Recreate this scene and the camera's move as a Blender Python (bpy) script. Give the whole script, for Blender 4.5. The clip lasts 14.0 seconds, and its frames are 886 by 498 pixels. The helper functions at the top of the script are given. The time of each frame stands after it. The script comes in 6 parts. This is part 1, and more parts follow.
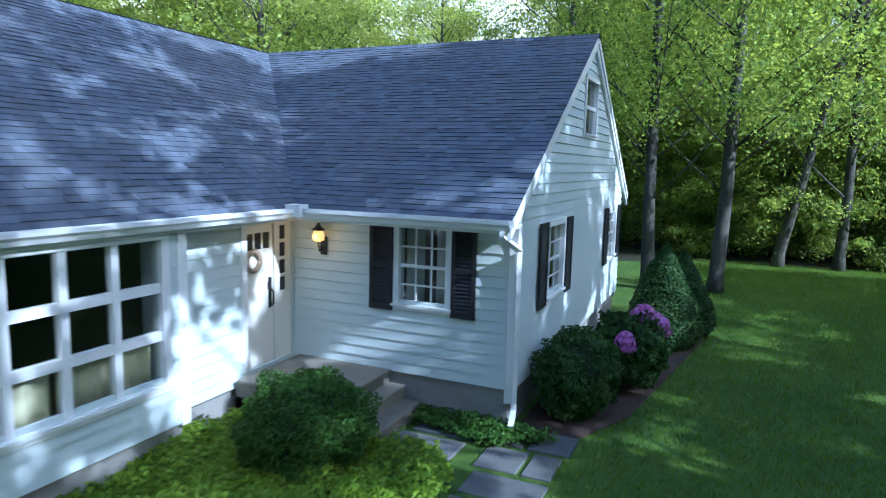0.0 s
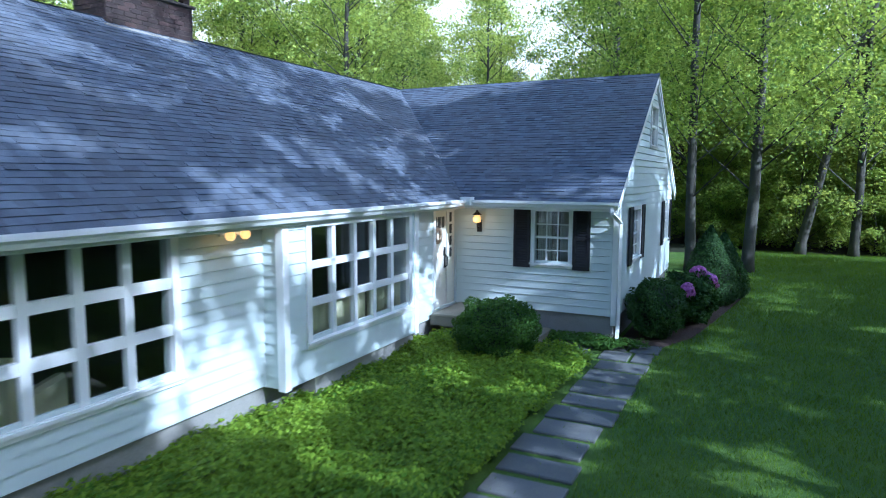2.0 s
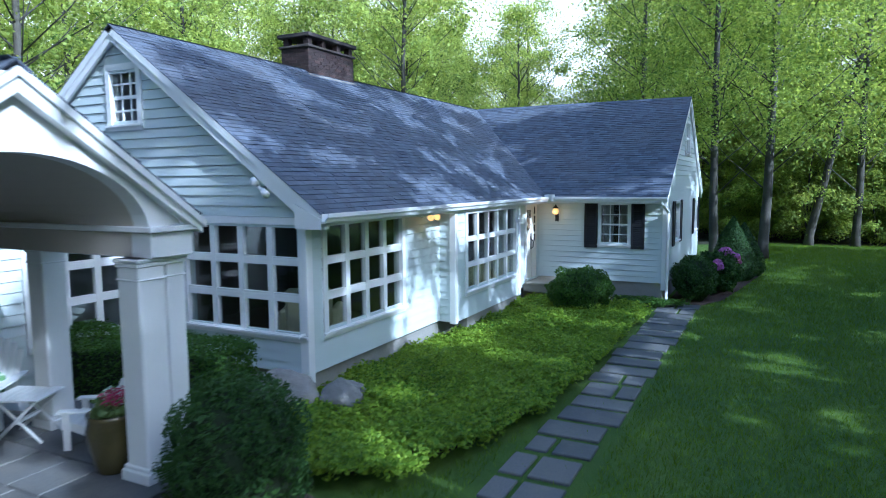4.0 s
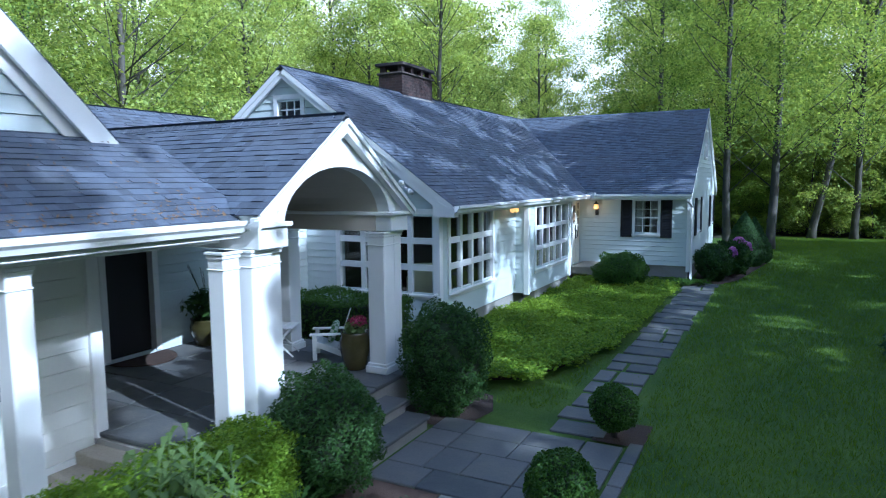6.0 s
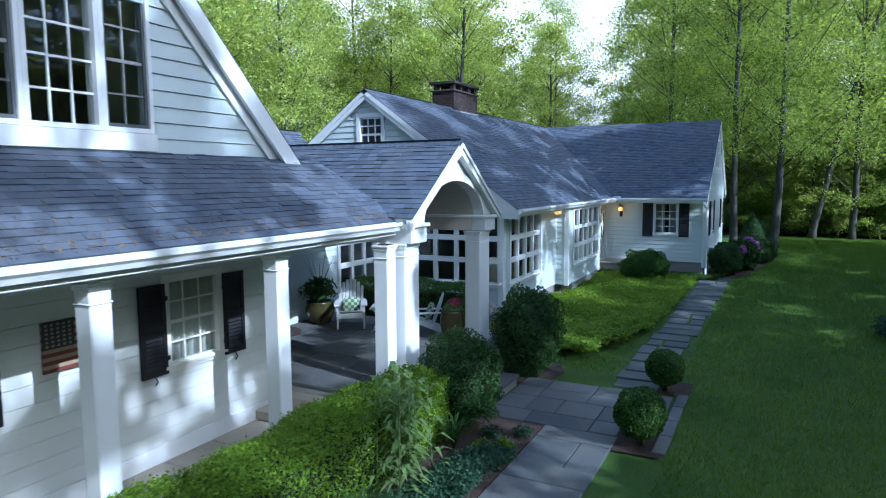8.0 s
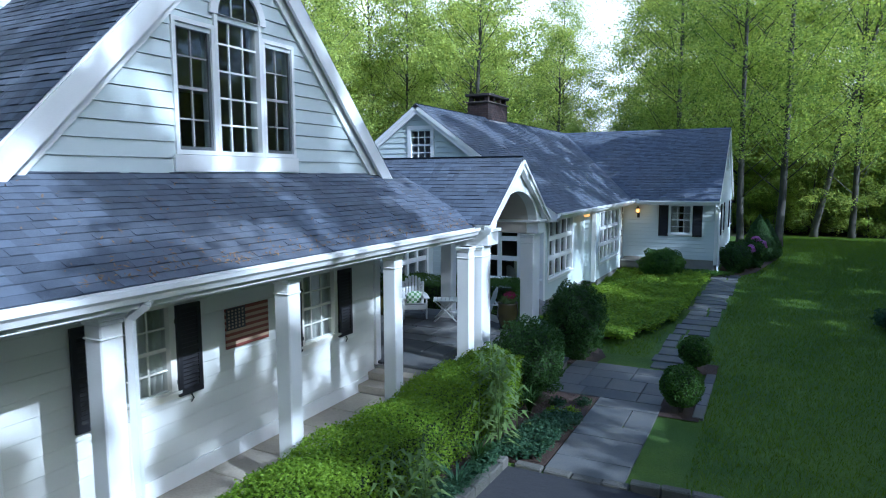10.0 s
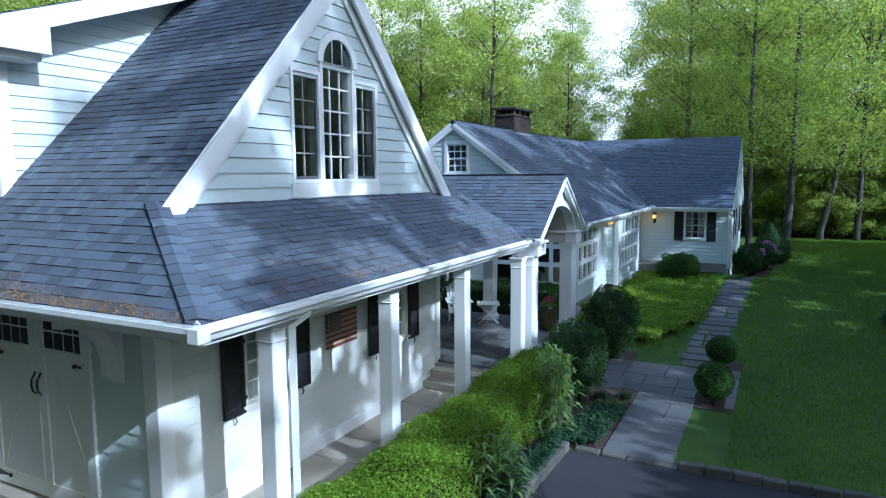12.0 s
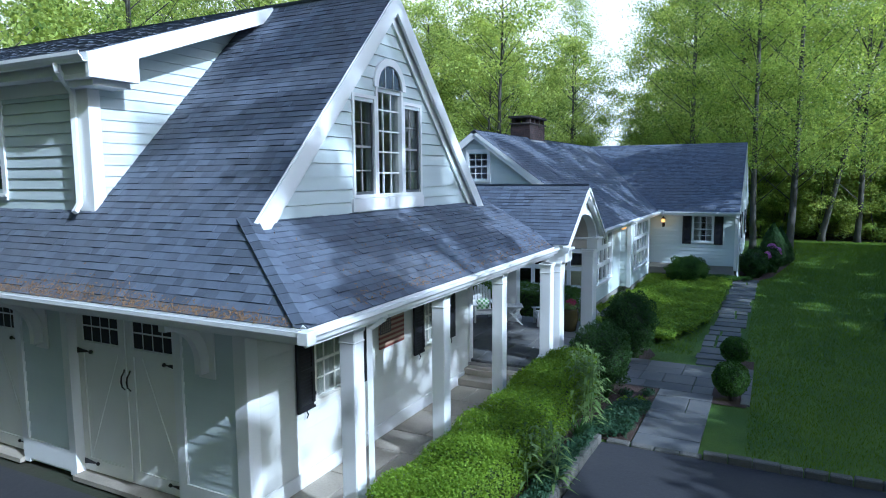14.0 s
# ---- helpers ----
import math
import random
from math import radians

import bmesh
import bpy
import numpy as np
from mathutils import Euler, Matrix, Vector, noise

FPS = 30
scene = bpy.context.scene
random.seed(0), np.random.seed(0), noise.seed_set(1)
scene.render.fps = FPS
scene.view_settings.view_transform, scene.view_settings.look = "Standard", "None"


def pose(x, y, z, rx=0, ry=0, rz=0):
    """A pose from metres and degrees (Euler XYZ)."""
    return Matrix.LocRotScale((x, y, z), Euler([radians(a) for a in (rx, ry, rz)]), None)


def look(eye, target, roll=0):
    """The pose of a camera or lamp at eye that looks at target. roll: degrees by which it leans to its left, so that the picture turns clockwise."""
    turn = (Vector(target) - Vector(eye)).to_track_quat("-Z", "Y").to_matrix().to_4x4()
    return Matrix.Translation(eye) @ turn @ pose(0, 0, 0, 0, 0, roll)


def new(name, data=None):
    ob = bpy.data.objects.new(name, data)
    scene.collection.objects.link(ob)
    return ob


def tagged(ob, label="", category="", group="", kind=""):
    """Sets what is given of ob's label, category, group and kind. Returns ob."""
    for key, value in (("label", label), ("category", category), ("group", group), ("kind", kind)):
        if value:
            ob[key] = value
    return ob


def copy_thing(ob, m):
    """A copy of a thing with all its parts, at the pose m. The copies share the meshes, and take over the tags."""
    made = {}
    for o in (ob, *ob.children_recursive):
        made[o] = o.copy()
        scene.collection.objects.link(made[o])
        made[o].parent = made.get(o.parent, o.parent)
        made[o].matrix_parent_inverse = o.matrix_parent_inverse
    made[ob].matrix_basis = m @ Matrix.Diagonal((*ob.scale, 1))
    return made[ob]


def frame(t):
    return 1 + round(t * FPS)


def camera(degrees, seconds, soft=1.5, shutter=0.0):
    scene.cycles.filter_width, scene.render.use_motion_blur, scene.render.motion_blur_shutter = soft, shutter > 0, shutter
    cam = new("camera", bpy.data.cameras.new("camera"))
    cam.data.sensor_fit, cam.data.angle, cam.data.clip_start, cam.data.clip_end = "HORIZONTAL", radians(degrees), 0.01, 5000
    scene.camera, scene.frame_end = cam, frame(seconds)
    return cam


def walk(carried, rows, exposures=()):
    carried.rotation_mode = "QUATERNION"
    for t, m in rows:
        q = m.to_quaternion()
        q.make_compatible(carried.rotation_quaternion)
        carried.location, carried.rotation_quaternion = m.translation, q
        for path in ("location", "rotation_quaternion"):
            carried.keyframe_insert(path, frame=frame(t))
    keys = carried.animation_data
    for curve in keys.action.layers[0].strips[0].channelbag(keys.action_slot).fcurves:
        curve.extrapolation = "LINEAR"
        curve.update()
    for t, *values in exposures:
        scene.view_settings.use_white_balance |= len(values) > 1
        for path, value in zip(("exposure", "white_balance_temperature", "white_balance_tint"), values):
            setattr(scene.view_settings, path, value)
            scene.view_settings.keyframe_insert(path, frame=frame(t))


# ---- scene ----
cam = camera(68.6, 14.0, soft=1.0, shutter=0.4)
PATH = [
    (0, (-1.052, -1.115, 3.302), (-1.858, 0.697, 3.042), 1.4),
    (0.5, (-1.078, -2.294, 3.208), (-1.91, -0.491, 2.968), 0.9),
    (1, (-1.026, -3.439, 3.182), (-1.886, -1.649, 2.951), 0.5),
    (1.5, (-1.089, -4.62, 3.145), (-1.95, -2.829, 2.92), 0.5),
    (2, (-1.073, -5.818, 3.147), (-1.943, -4.031, 2.923), 0.2),
    (2.5, (-0.92, -7.027, 3.178), (-1.815, -5.253, 2.956), -0.0),
    (3, (-0.978, -8.18, 3.161), (-1.872, -6.405, 2.945), -0.2),
    (3.5, (-1.053, -9.358, 3.141), (-1.948, -7.581, 2.929), -0.2),
    (4, (-1.096, -10.406, 3.095), (-1.994, -8.631, 2.888), -0.4),
    (4.2, (-1.063, -10.928, 3.089), (-1.957, -9.15, 2.886), -0.6),
    (6.3, (-1.135, -14.585, 3.168), (-2.049, -12.818, 2.959), -0.5),
    (6.5, (-1.164, -14.904, 3.191), (-2.074, -13.135, 2.982), -0.3),
    (7, (-1.219, -15.579, 3.224), (-2.127, -13.809, 3.017), -0.4),
    (7.5, (-1.292, -16.192, 3.29), (-2.199, -14.422, 3.079), -0.3),
    (8, (-1.338, -16.829, 3.334), (-2.245, -15.059, 3.122), -0.3),
    (10.3, (-1.676, -19.123, 3.634), (-2.578, -17.352, 3.411), -0.2),
    (10.5, (-1.717, -19.27, 3.657), (-2.619, -17.499, 3.434), -0.2),
    (11, (-1.813, -19.704, 3.732), (-2.715, -17.933, 3.512), -0.4),
    (11.5, (-1.886, -20.066, 3.84), (-2.79, -18.297, 3.616), -0.3),
    (12, (-1.941, -20.421, 3.93), (-2.846, -18.651, 3.707), -0.4),
    (12.5, (-1.985, -20.747, 4.005), (-2.89, -18.977, 3.785), -0.5),
    (13, (-2.051, -21.026, 4.084), (-2.955, -19.257, 3.858), -0.4),
    (13.5, (-2.123, -21.259, 4.124), (-3.025, -19.488, 3.897), -0.4),
    (14, (-2.176, -21.451, 4.162), (-3.078, -19.68, 3.938), -0.4),
]
walk(cam, [(t, look(eye, target, roll)) for t, eye, target, roll in PATH], exposures=((0, 1.56, 4430, 10), (4, 1.50, 4430, 10), (6.5, 1.30, 4450, 10), (10, 1.10, 4500, 9), (14, 1.10, 4500, 9)))

# ---- light ----
SUN_EL, SUN_AZ = 33.0, -14.0          # degrees above the ground; from east (+x) towards north
world = bpy.data.worlds.new("world")
scene.world = world
world.use_nodes = True
wn = world.node_tree
sky = wn.nodes.new("ShaderNodeTexSky")
sky.sky_type, sky.sun_disc = 'NISHITA', False
sky.sun_elevation, sky.sun_rotation = radians(SUN_EL), radians(90 - SUN_AZ)
sky.air_density, sky.dust_density, sky.ozone_density = 1.0, 4.0, 1.0
wn.links.new(sky.outputs[0], wn.nodes["Background"].inputs[0])
wn.nodes["Background"].inputs[1].default_value = 0.10
sun = new("sun", bpy.data.lights.new("sun", 'SUN'))
sun.data.energy, sun.data.angle, sun.data.color = 2.6, radians(0.42), (1.0, 0.93, 0.8)
sv = Vector((math.cos(radians(SUN_EL)) * math.cos(radians(SUN_AZ)), math.cos(radians(SUN_EL)) * math.sin(radians(SUN_AZ)), math.sin(radians(SUN_EL))))
sun.matrix_world = look(sv * 60, (0, 0, 0))


# ---- materials ----
def nodes_of(name):
    m = bpy.data.materials.new(name)
    m.use_nodes = True
    t = m.node_tree
    return m, t, t.nodes["Principled BSDF"]


def node(t, kind, **kw):
    n = t.nodes.new(kind)
    for k, v in kw.items():
        n.inputs[k.replace("_", " ")].default_value = v
    return n


def mixc(t, fac, a, b):
    n = t.nodes.new("ShaderNodeMix")
    n.data_type = 'RGBA'
    for sock, v in ((n.inputs[0], fac), (n.inputs[6], a), (n.inputs[7], b)):
        if isinstance(v, (tuple, float, int)):
            sock.default_value = (*v, 1) if isinstance(v, tuple) else v
        else:
            t.links.new(v, sock)
    return n.outputs[2]


def ramp(t, src, lo, hi, a=0.0, b=1.0):
    n = t.nodes.new("ShaderNodeMapRange")
    for k, v in enumerate((lo, hi, a, b)):
        n.inputs[1 + k].default_value = v
    t.links.new(src, n.inputs[0])
    return n.outputs[0]


def noise_of(t, scale, detail=4.0, stretch=None, rough=0.6, world_space=True):
    c = t.nodes.new("ShaderNodeNewGeometry" if world_space else "ShaderNodeTexCoord")
    src = c.outputs["Position"] if world_space else c.outputs["Object"]
    if stretch:
        mp = t.nodes.new("ShaderNodeMapping")
        mp.inputs["Scale"].default_value = stretch
        t.links.new(src, mp.inputs[0])
        src = mp.outputs[0]
    n = node(t, "ShaderNodeTexNoise", Scale=scale, Detail=detail, Roughness=rough)
    t.links.new(src, n.inputs["Vector"])
    return n.outputs["Fac"]


def bump(t, bsdf, src, strength, dist=0.01):
    b = t.nodes.new("ShaderNodeBump")
    b.inputs["Strength"].default_value, b.inputs["Distance"].default_value = strength, dist
    t.links.new(src, b.inputs["Height"])
    t.links.new(b.outputs[0], bsdf.inputs["Normal"])


def piece_random(t):
    """A value for each piece: its own object or its own island."""
    o = t.nodes.new("ShaderNodeObjectInfo")
    g = t.nodes.new("ShaderNodeNewGeometry")
    a = t.nodes.new("ShaderNodeMath")
    a.operation = 'ADD'
    t.links.new(o.outputs["Random"], a.inputs[0])
    t.links.new(g.outputs["Random Per Island"], a.inputs[1])
    f = t.nodes.new("ShaderNodeMath")
    f.operation = 'FRACT'
    t.links.new(a.outputs[0], f.inputs[0])
    return f.outputs[0]


def paint(name, col, dirt, rough=0.45, amount=0.35, grain=(1, 1, 14), bumpy=0.12, pieces=0.0):
    m, t, b = nodes_of(name)
    big = ramp(t, noise_of(t, 1.3, 5), 0.42, 0.78, 0, amount)
    c = mixc(t, big, col, dirt)
    fine = ramp(t, noise_of(t, 26, 5, grain), 0.35, 0.75, 0, 0.16)
    c = mixc(t, fine, c, tuple(v * 0.8 for v in dirt))
    if pieces:
        c = mixc(t, ramp(t, piece_random(t), 0, 1, 0, pieces), c, tuple(v * 0.78 for v in col))
    t.links.new(c, b.inputs["Base Color"])
    b.inputs["Roughness"].default_value = rough
    bump(t, b, noise_of(t, 40, 4, grain), bumpy, 0.004)
    return m


SIDING = paint("siding_paint", (0.60, 0.665, 0.655), (0.49, 0.545, 0.53), 0.5, pieces=0.15)
PORCH_SIDING = paint("porch_siding_paint", (0.72, 0.73, 0.69), (0.58, 0.58, 0.53), 0.5, pieces=0.1)
WHITE = paint("white_paint", (0.80, 0.81, 0.80), (0.62, 0.62, 0.57), 0.4, 0.25)
CREAM = paint("cream_paint", (0.78, 0.76, 0.68), (0.62, 0.60, 0.52), 0.45, 0.25)
DOOR_WHITE = paint("garage_door_paint", (0.80, 0.80, 0.75), (0.62, 0.61, 0.54), 0.45, 0.3)
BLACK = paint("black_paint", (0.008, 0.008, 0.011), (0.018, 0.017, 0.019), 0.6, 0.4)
IRON = paint("black_iron", (0.012, 0.012, 0.012), (0.03, 0.028, 0.025), 0.5, 0.4)
SCREEN = paint("screen_frame_paint", (0.10, 0.105, 0.11), (0.07, 0.07, 0.07), 0.5, 0.3)
SCREEN_BAR = paint("screened_bar_paint", (0.30, 0.29, 0.29), (0.22, 0.21, 0.21), 0.5, 0.3)
# dark on purpose: stands in for the shade inside unlit rooms
ROOM = paint("dim_room_plaster", (0.10, 0.09, 0.075), (0.07, 0.062, 0.05), 0.8)
CURTAIN = paint("curtain_cloth", (0.78, 0.78, 0.74), (0.6, 0.6, 0.55), 0.9, 0.3, (14, 14, 1))
CREAM_CLOTH = paint("cream_cloth", (0.80, 0.76, 0.52), (0.68, 0.63, 0.4), 0.9, 0.3, (14, 14, 1))
VAULT = paint("vault_paint", (0.52, 0.48, 0.41), (0.42, 0.38, 0.32), 0.6, 0.3)


def shingle_mat(name, col, warm):
    m, t, b = nodes_of(name)
    c = mixc(t, piece_random(t), tuple(v * 0.66 for v in col), tuple(v * 1.3 for v in col))
    c = mixc(t, ramp(t, noise_of(t, 0.5, 5), 0.42, 0.75, 0, 0.45), c, warm)
    c = mixc(t, ramp(t, noise_of(t, 9, 5), 0.5, 0.8, 0, 0.5), c, tuple(v * 0.55 for v in col))
    c = mixc(t, ramp(t, noise_of(t, 190, 2), 0.5, 0.75, 0, 0.5), c, tuple(min(1, v * 2.1) for v in col))
    t.links.new(c, b.inputs["Base Color"])
    b.inputs["Roughness"].default_value = 0.82
    bump(t, b, noise_of(t, 240, 2), 0.5, 0.004)
    return m


SHINGLE = shingle_mat("asphalt_shingle", (0.080, 0.095, 0.126), (0.112, 0.110, 0.112))


def stone_mat(name, lo, hi, stain, scale=3.0, rough=0.7, bumpy=0.4, stain_amount=0.5):
    m, t, b = nodes_of(name)
    c = mixc(t, piece_random(t), lo, hi)
    c = mixc(t, ramp(t, noise_of(t, scale, 8), 0.45, 0.72, 0, stain_amount), c, stain)
    c = mixc(t, ramp(t, noise_of(t, scale * 22, 5), 0.45, 0.8, 0, 0.5), c, tuple(v * 0.6 for v in lo))
    t.links.new(c, b.inputs["Base Color"])
    b.inputs["Roughness"].default_value = rough
    bump(t, b, noise_of(t, scale * 9, 8), bumpy, 0.02)
    return m


BLUESTONE = stone_mat("bluestone", (0.075, 0.082, 0.086), (0.142, 0.143, 0.138), (0.175, 0.163, 0.135), 2.2, 0.7, 0.25)
PORCHSTONE = stone_mat("porch_slab", (0.30, 0.27, 0.22), (0.40, 0.36, 0.29), (0.46, 0.41, 0.32), 1.8, 0.7, 0.15)
STEPSTONE = stone_mat("step_stone", (0.20, 0.185, 0.15), (0.28, 0.26, 0.21), (0.15, 0.145, 0.12), 2.4, 0.75, 0.3)
GRANITE = stone_mat("granite_block", (0.095, 0.094, 0.083), (0.155, 0.148, 0.13), (0.065, 0.073, 0.047), 6, 0.85, 1.0)
BOULDER = stone_mat("boulder_stone", (0.22, 0.215, 0.20), (0.28, 0.27, 0.25), (0.12, 0.12, 0.10), 3.4, 0.9, 1.0, 0.7)
CONCRETE = stone_mat("foundation_concrete", (0.27, 0.26, 0.24), (0.3, 0.29, 0.27), (0.19, 0.18, 0.15), 2.0, 0.9, 0.3)
BRICK = stone_mat("brick", (0.030, 0.020, 0.019), (0.066, 0.038, 0.033), (0.022, 0.019, 0.019), 5, 0.85, 0.4, 0.35)
MORTAR = stone_mat("mortar", (0.06, 0.05, 0.045), (0.085, 0.07, 0.06), (0.04, 0.035, 0.032), 5, 0.9, 0.4)
ASPHALT = stone_mat("asphalt", (0.026, 0.027, 0.031), (0.032, 0.033, 0.037), (0.046, 0.045, 0.046), 1.2, 0.9, 0.4)
MULCH = stone_mat("mulch", (0.042, 0.027, 0.02), (0.082, 0.05, 0.036), (0.035, 0.022, 0.016), 9, 0.95, 1.0)
FOREST = stone_mat("forest_floor", (0.035, 0.035, 0.02), (0.05, 0.046, 0.026), (0.022, 0.036, 0.012), 0.7, 0.95, 0.8, 0.8)
BARK = stone_mat("bark", (0.05, 0.046, 0.038), (0.09, 0.083, 0.07), (0.13, 0.135, 0.11), 2.5, 0.9, 1.0)
GLAZE = stone_mat("olive_glaze", (0.05, 0.045, 0.015), (0.08, 0.066, 0.024), (0.028, 0.03, 0.01), 4, 0.22, 0.1)
LITTER = stone_mat("roof_litter", (0.15, 0.095, 0.05), (0.27, 0.17, 0.085), (0.11, 0.07, 0.04), 9, 0.9, 0.4)


def lawn_mat():
    m, t, b = nodes_of("lawn_grass")
    c = mixc(t, ramp(t, noise_of(t, 0.6, 6), 0.4, 0.65), (0.056, 0.118, 0.006), (0.112, 0.182, 0.010))
    c = mixc(t, ramp(t, noise_of(t, 45, 6), 0.4, 0.72, 0, 0.75), c, (0.040, 0.080, 0.005))
    c = mixc(t, ramp(t, noise_of(t, 3.2, 6), 0.6, 0.75, 0, 0.5), c, (0.12, 0.165, 0.028))
    t.links.new(c, b.inputs["Base Color"])
    b.inputs["Roughness"].default_value = 0.9
    bump(t, b, noise_of(t, 80, 4), 0.8, 0.03)
    return m


LAWN = lawn_mat()


def leaf_mat(name, lo, hi, trans=0.45, gloss=0.5, yellow=None):
    m, t, b = nodes_of(name)
    c = mixc(t, piece_random(t), lo, hi)
    c = mixc(t, ramp(t, noise_of(t, 0.45, 4), 0.35, 0.7, 0, 0.6), c, yellow or hi)
    t.links.new(c, b.inputs["Base Color"])
    b.inputs["Roughness"].default_value = gloss + 0.12
    b.inputs["Specular IOR Level"].default_value = 0.22
    tr = t.nodes.new("ShaderNodeBsdfTranslucent")
    bright = t.nodes.new("ShaderNodeMix")
    bright.data_type, bright.blend_type = 'RGBA', 'MULTIPLY'
    bright.inputs[0].default_value = 1.0
    t.links.new(c, bright.inputs[6])
    bright.inputs[7].default_value = (1.85, 1.6, 0.95, 1)
    t.links.new(bright.outputs[2], tr.inputs["Color"])
    mx = t.nodes.new("ShaderNodeMixShader")
    mx.inputs[0].default_value = trans
    t.links.new(b.outputs[0], mx.inputs[1])
    t.links.new(tr.outputs[0], mx.inputs[2])
    t.links.new(mx.outputs[0], t.nodes["Material Output"].inputs["Surface"])
    return m


# LEAF's wide spread puts sunlit and shaded leaves into the colour
LEAF = leaf_mat("tree_leaf", (0.050, 0.115, 0.026), (0.46, 0.55, 0.14), 0.5)
LEAF_DARK = leaf_mat("tree_leaf_dark", (0.045, 0.11, 0.028), (0.36, 0.46, 0.10), 0.52)
LEAF_BOX = leaf_mat("boxwood_leaf", (0.024, 0.066, 0.010), (0.078, 0.15, 0.020), 0.3, 0.4)
LEAF_YEW = leaf_mat("yew_leaf", (0.016, 0.046, 0.012), (0.055, 0.108, 0.022), 0.25, 0.45)
LEAF_HEDGE = leaf_mat("hedge_leaf", (0.065, 0.138, 0.008), (0.22, 0.33, 0.020), 0.4, 0.4)
LEAF_COVER = leaf_mat("groundcover_leaf", (0.060, 0.140, 0.010), (0.27, 0.38, 0.026), 0.42, 0.4)
LEAF_BLUE = leaf_mat("vinca_leaf", (0.022, 0.058, 0.030), (0.055, 0.105, 0.052), 0.3, 0.4)
LEAF_LILY = leaf_mat("lily_leaf", (0.09, 0.15, 0.04), (0.17, 0.24, 0.08), 0.35, 0.4)
GRASS = leaf_mat("grass_blade", (0.062, 0.132, 0.008), (0.14, 0.22, 0.014), 0.4, 0.5)
PURPLE = leaf_mat("rhododendron_petal", (0.38, 0.15, 0.48), (0.58, 0.28, 0.66), 0.3, 0.6, (0.5, 0.16, 0.6))
MAGENTA = leaf_mat("magenta_petal", (0.25, 0.03, 0.09), (0.42, 0.08, 0.18), 0.3, 0.6, (0.45, 0.05, 0.15))
# near-black green: the shade between leaves, put into the colour
CORE = stone_mat("shrub_inner_shade", (0.014, 0.028, 0.008), (0.022, 0.038, 0.01), (0.02, 0.016, 0.01), 8, 0.95, 0.5)


def glass_mat():
    m, t, b = nodes_of("window_glass")
    t.nodes.remove(b)
    tr, gl = t.nodes.new("ShaderNodeBsdfTransparent"), t.nodes.new("ShaderNodeBsdfGlossy")
    tr.inputs[0].default_value = (0.86, 0.88, 0.87, 1)
    gl.inputs["Roughness"].default_value = 0.01
    lw = t.nodes.new("ShaderNodeLayerWeight")
    lw.inputs[0].default_value = 0.5
    pw = t.nodes.new("ShaderNodeMath")
    pw.operation = 'POWER'
    pw.inputs[1].default_value = 4.0
    t.links.new(lw.outputs["Facing"], pw.inputs[0])
    gloss_part = ramp(t, pw.outputs[0], 0, 1, 0.055, 0.85)
    mx = t.nodes.new("ShaderNodeMixShader")
    t.links.new(gloss_part, mx.inputs[0])
    t.links.new(tr.outputs[0], mx.inputs[1])
    t.links.new(gl.outputs[0], mx.inputs[2])
    t.links.new(mx.outputs[0], t.nodes["Material Output"].inputs["Surface"])
    return m


GLASS = glass_mat()


def glow_mat(name, col, strength):
    m, t, b = nodes_of(name)
    b.inputs["Base Color"].default_value = (*(v * 0.5 for v in col), 1)
    b.inputs["Emission Color"].default_value = (*col, 1)
    b.inputs["Emission Strength"].default_value = strength
    return m


LAMP_GLOW = glow_mat("lamp_glow", (1.0, 0.46, 0.10), 0.55)


# ---- building helpers ----
def thing(name, label="", category="", group="", kind="", at=None):
    e = new(name)
    e.empty_display_size = 0.2
    if at is not None:
        e.matrix_basis = at
    return tagged(e, label, category, group, kind)


def link_mesh(name, me, material, parent=None, label="", kind=""):
    if material and not me.materials:
        me.materials.append(material)
    ob = new(name, me)
    if parent is not None:
        ob.parent = parent
    return tagged(ob, label, kind=kind)


def part(name, bm, material, parent=None, label="", smooth=False, kind=""):
    bmesh.ops.recalc_face_normals(bm, faces=bm.faces)
    me = bpy.data.meshes.new(name)
    bm.to_mesh(me)
    bm.free()
    if smooth:
        me.shade_smooth()
    return link_mesh(name, me, material, parent, label, kind)


def from_arrays(name, verts, faces, material, parent=None, label="", kind="", smooth=False):
    me = bpy.data.meshes.new(name)
    me.from_pydata(verts.tolist() if hasattr(verts, "tolist") else verts, [], faces.tolist() if hasattr(faces, "tolist") else faces)
    if smooth:
        me.shade_smooth()
    return link_mesh(name, me, material, parent, label, kind)


def add_box(bm, x0, x1, y0, y1, z0, z1, bevel=0.0):
    made = bmesh.ops.create_cube(bm, size=1.0, matrix=Matrix.Translation(((x0 + x1) / 2, (y0 + y1) / 2, (z0 + z1) / 2)) @ Matrix.Diagonal((abs(x1 - x0), abs(y1 - y0), abs(z1 - z0), 1)))
    if bevel:
        edges = {e for v in made["verts"] for e in v.link_edges}
        bmesh.ops.bevel(bm, geom=list(edges), offset=bevel, segments=1, affect='EDGES')


def box(name, x0, x1, y0, y1, z0, z1, material, parent=None, bevel=0.006, label=""):
    bm = bmesh.new()
    add_box(bm, x0, x1, y0, y1, z0, z1, bevel)
    return part(name, bm, material, parent, label)


def add_prism(bm, pts, shift):
    """A prism: the outline pts, pushed by shift."""
    a = [bm.verts.new(p) for p in pts]
    b = [bm.verts.new(Vector(p) + Vector(shift)) for p in pts]
    n = len(a)
    bm.faces.new(a)
    bm.faces.new(b[::-1])
    for i in range(n):
        bm.faces.new((a[i], b[i], b[(i + 1) % n], a[(i + 1) % n]))


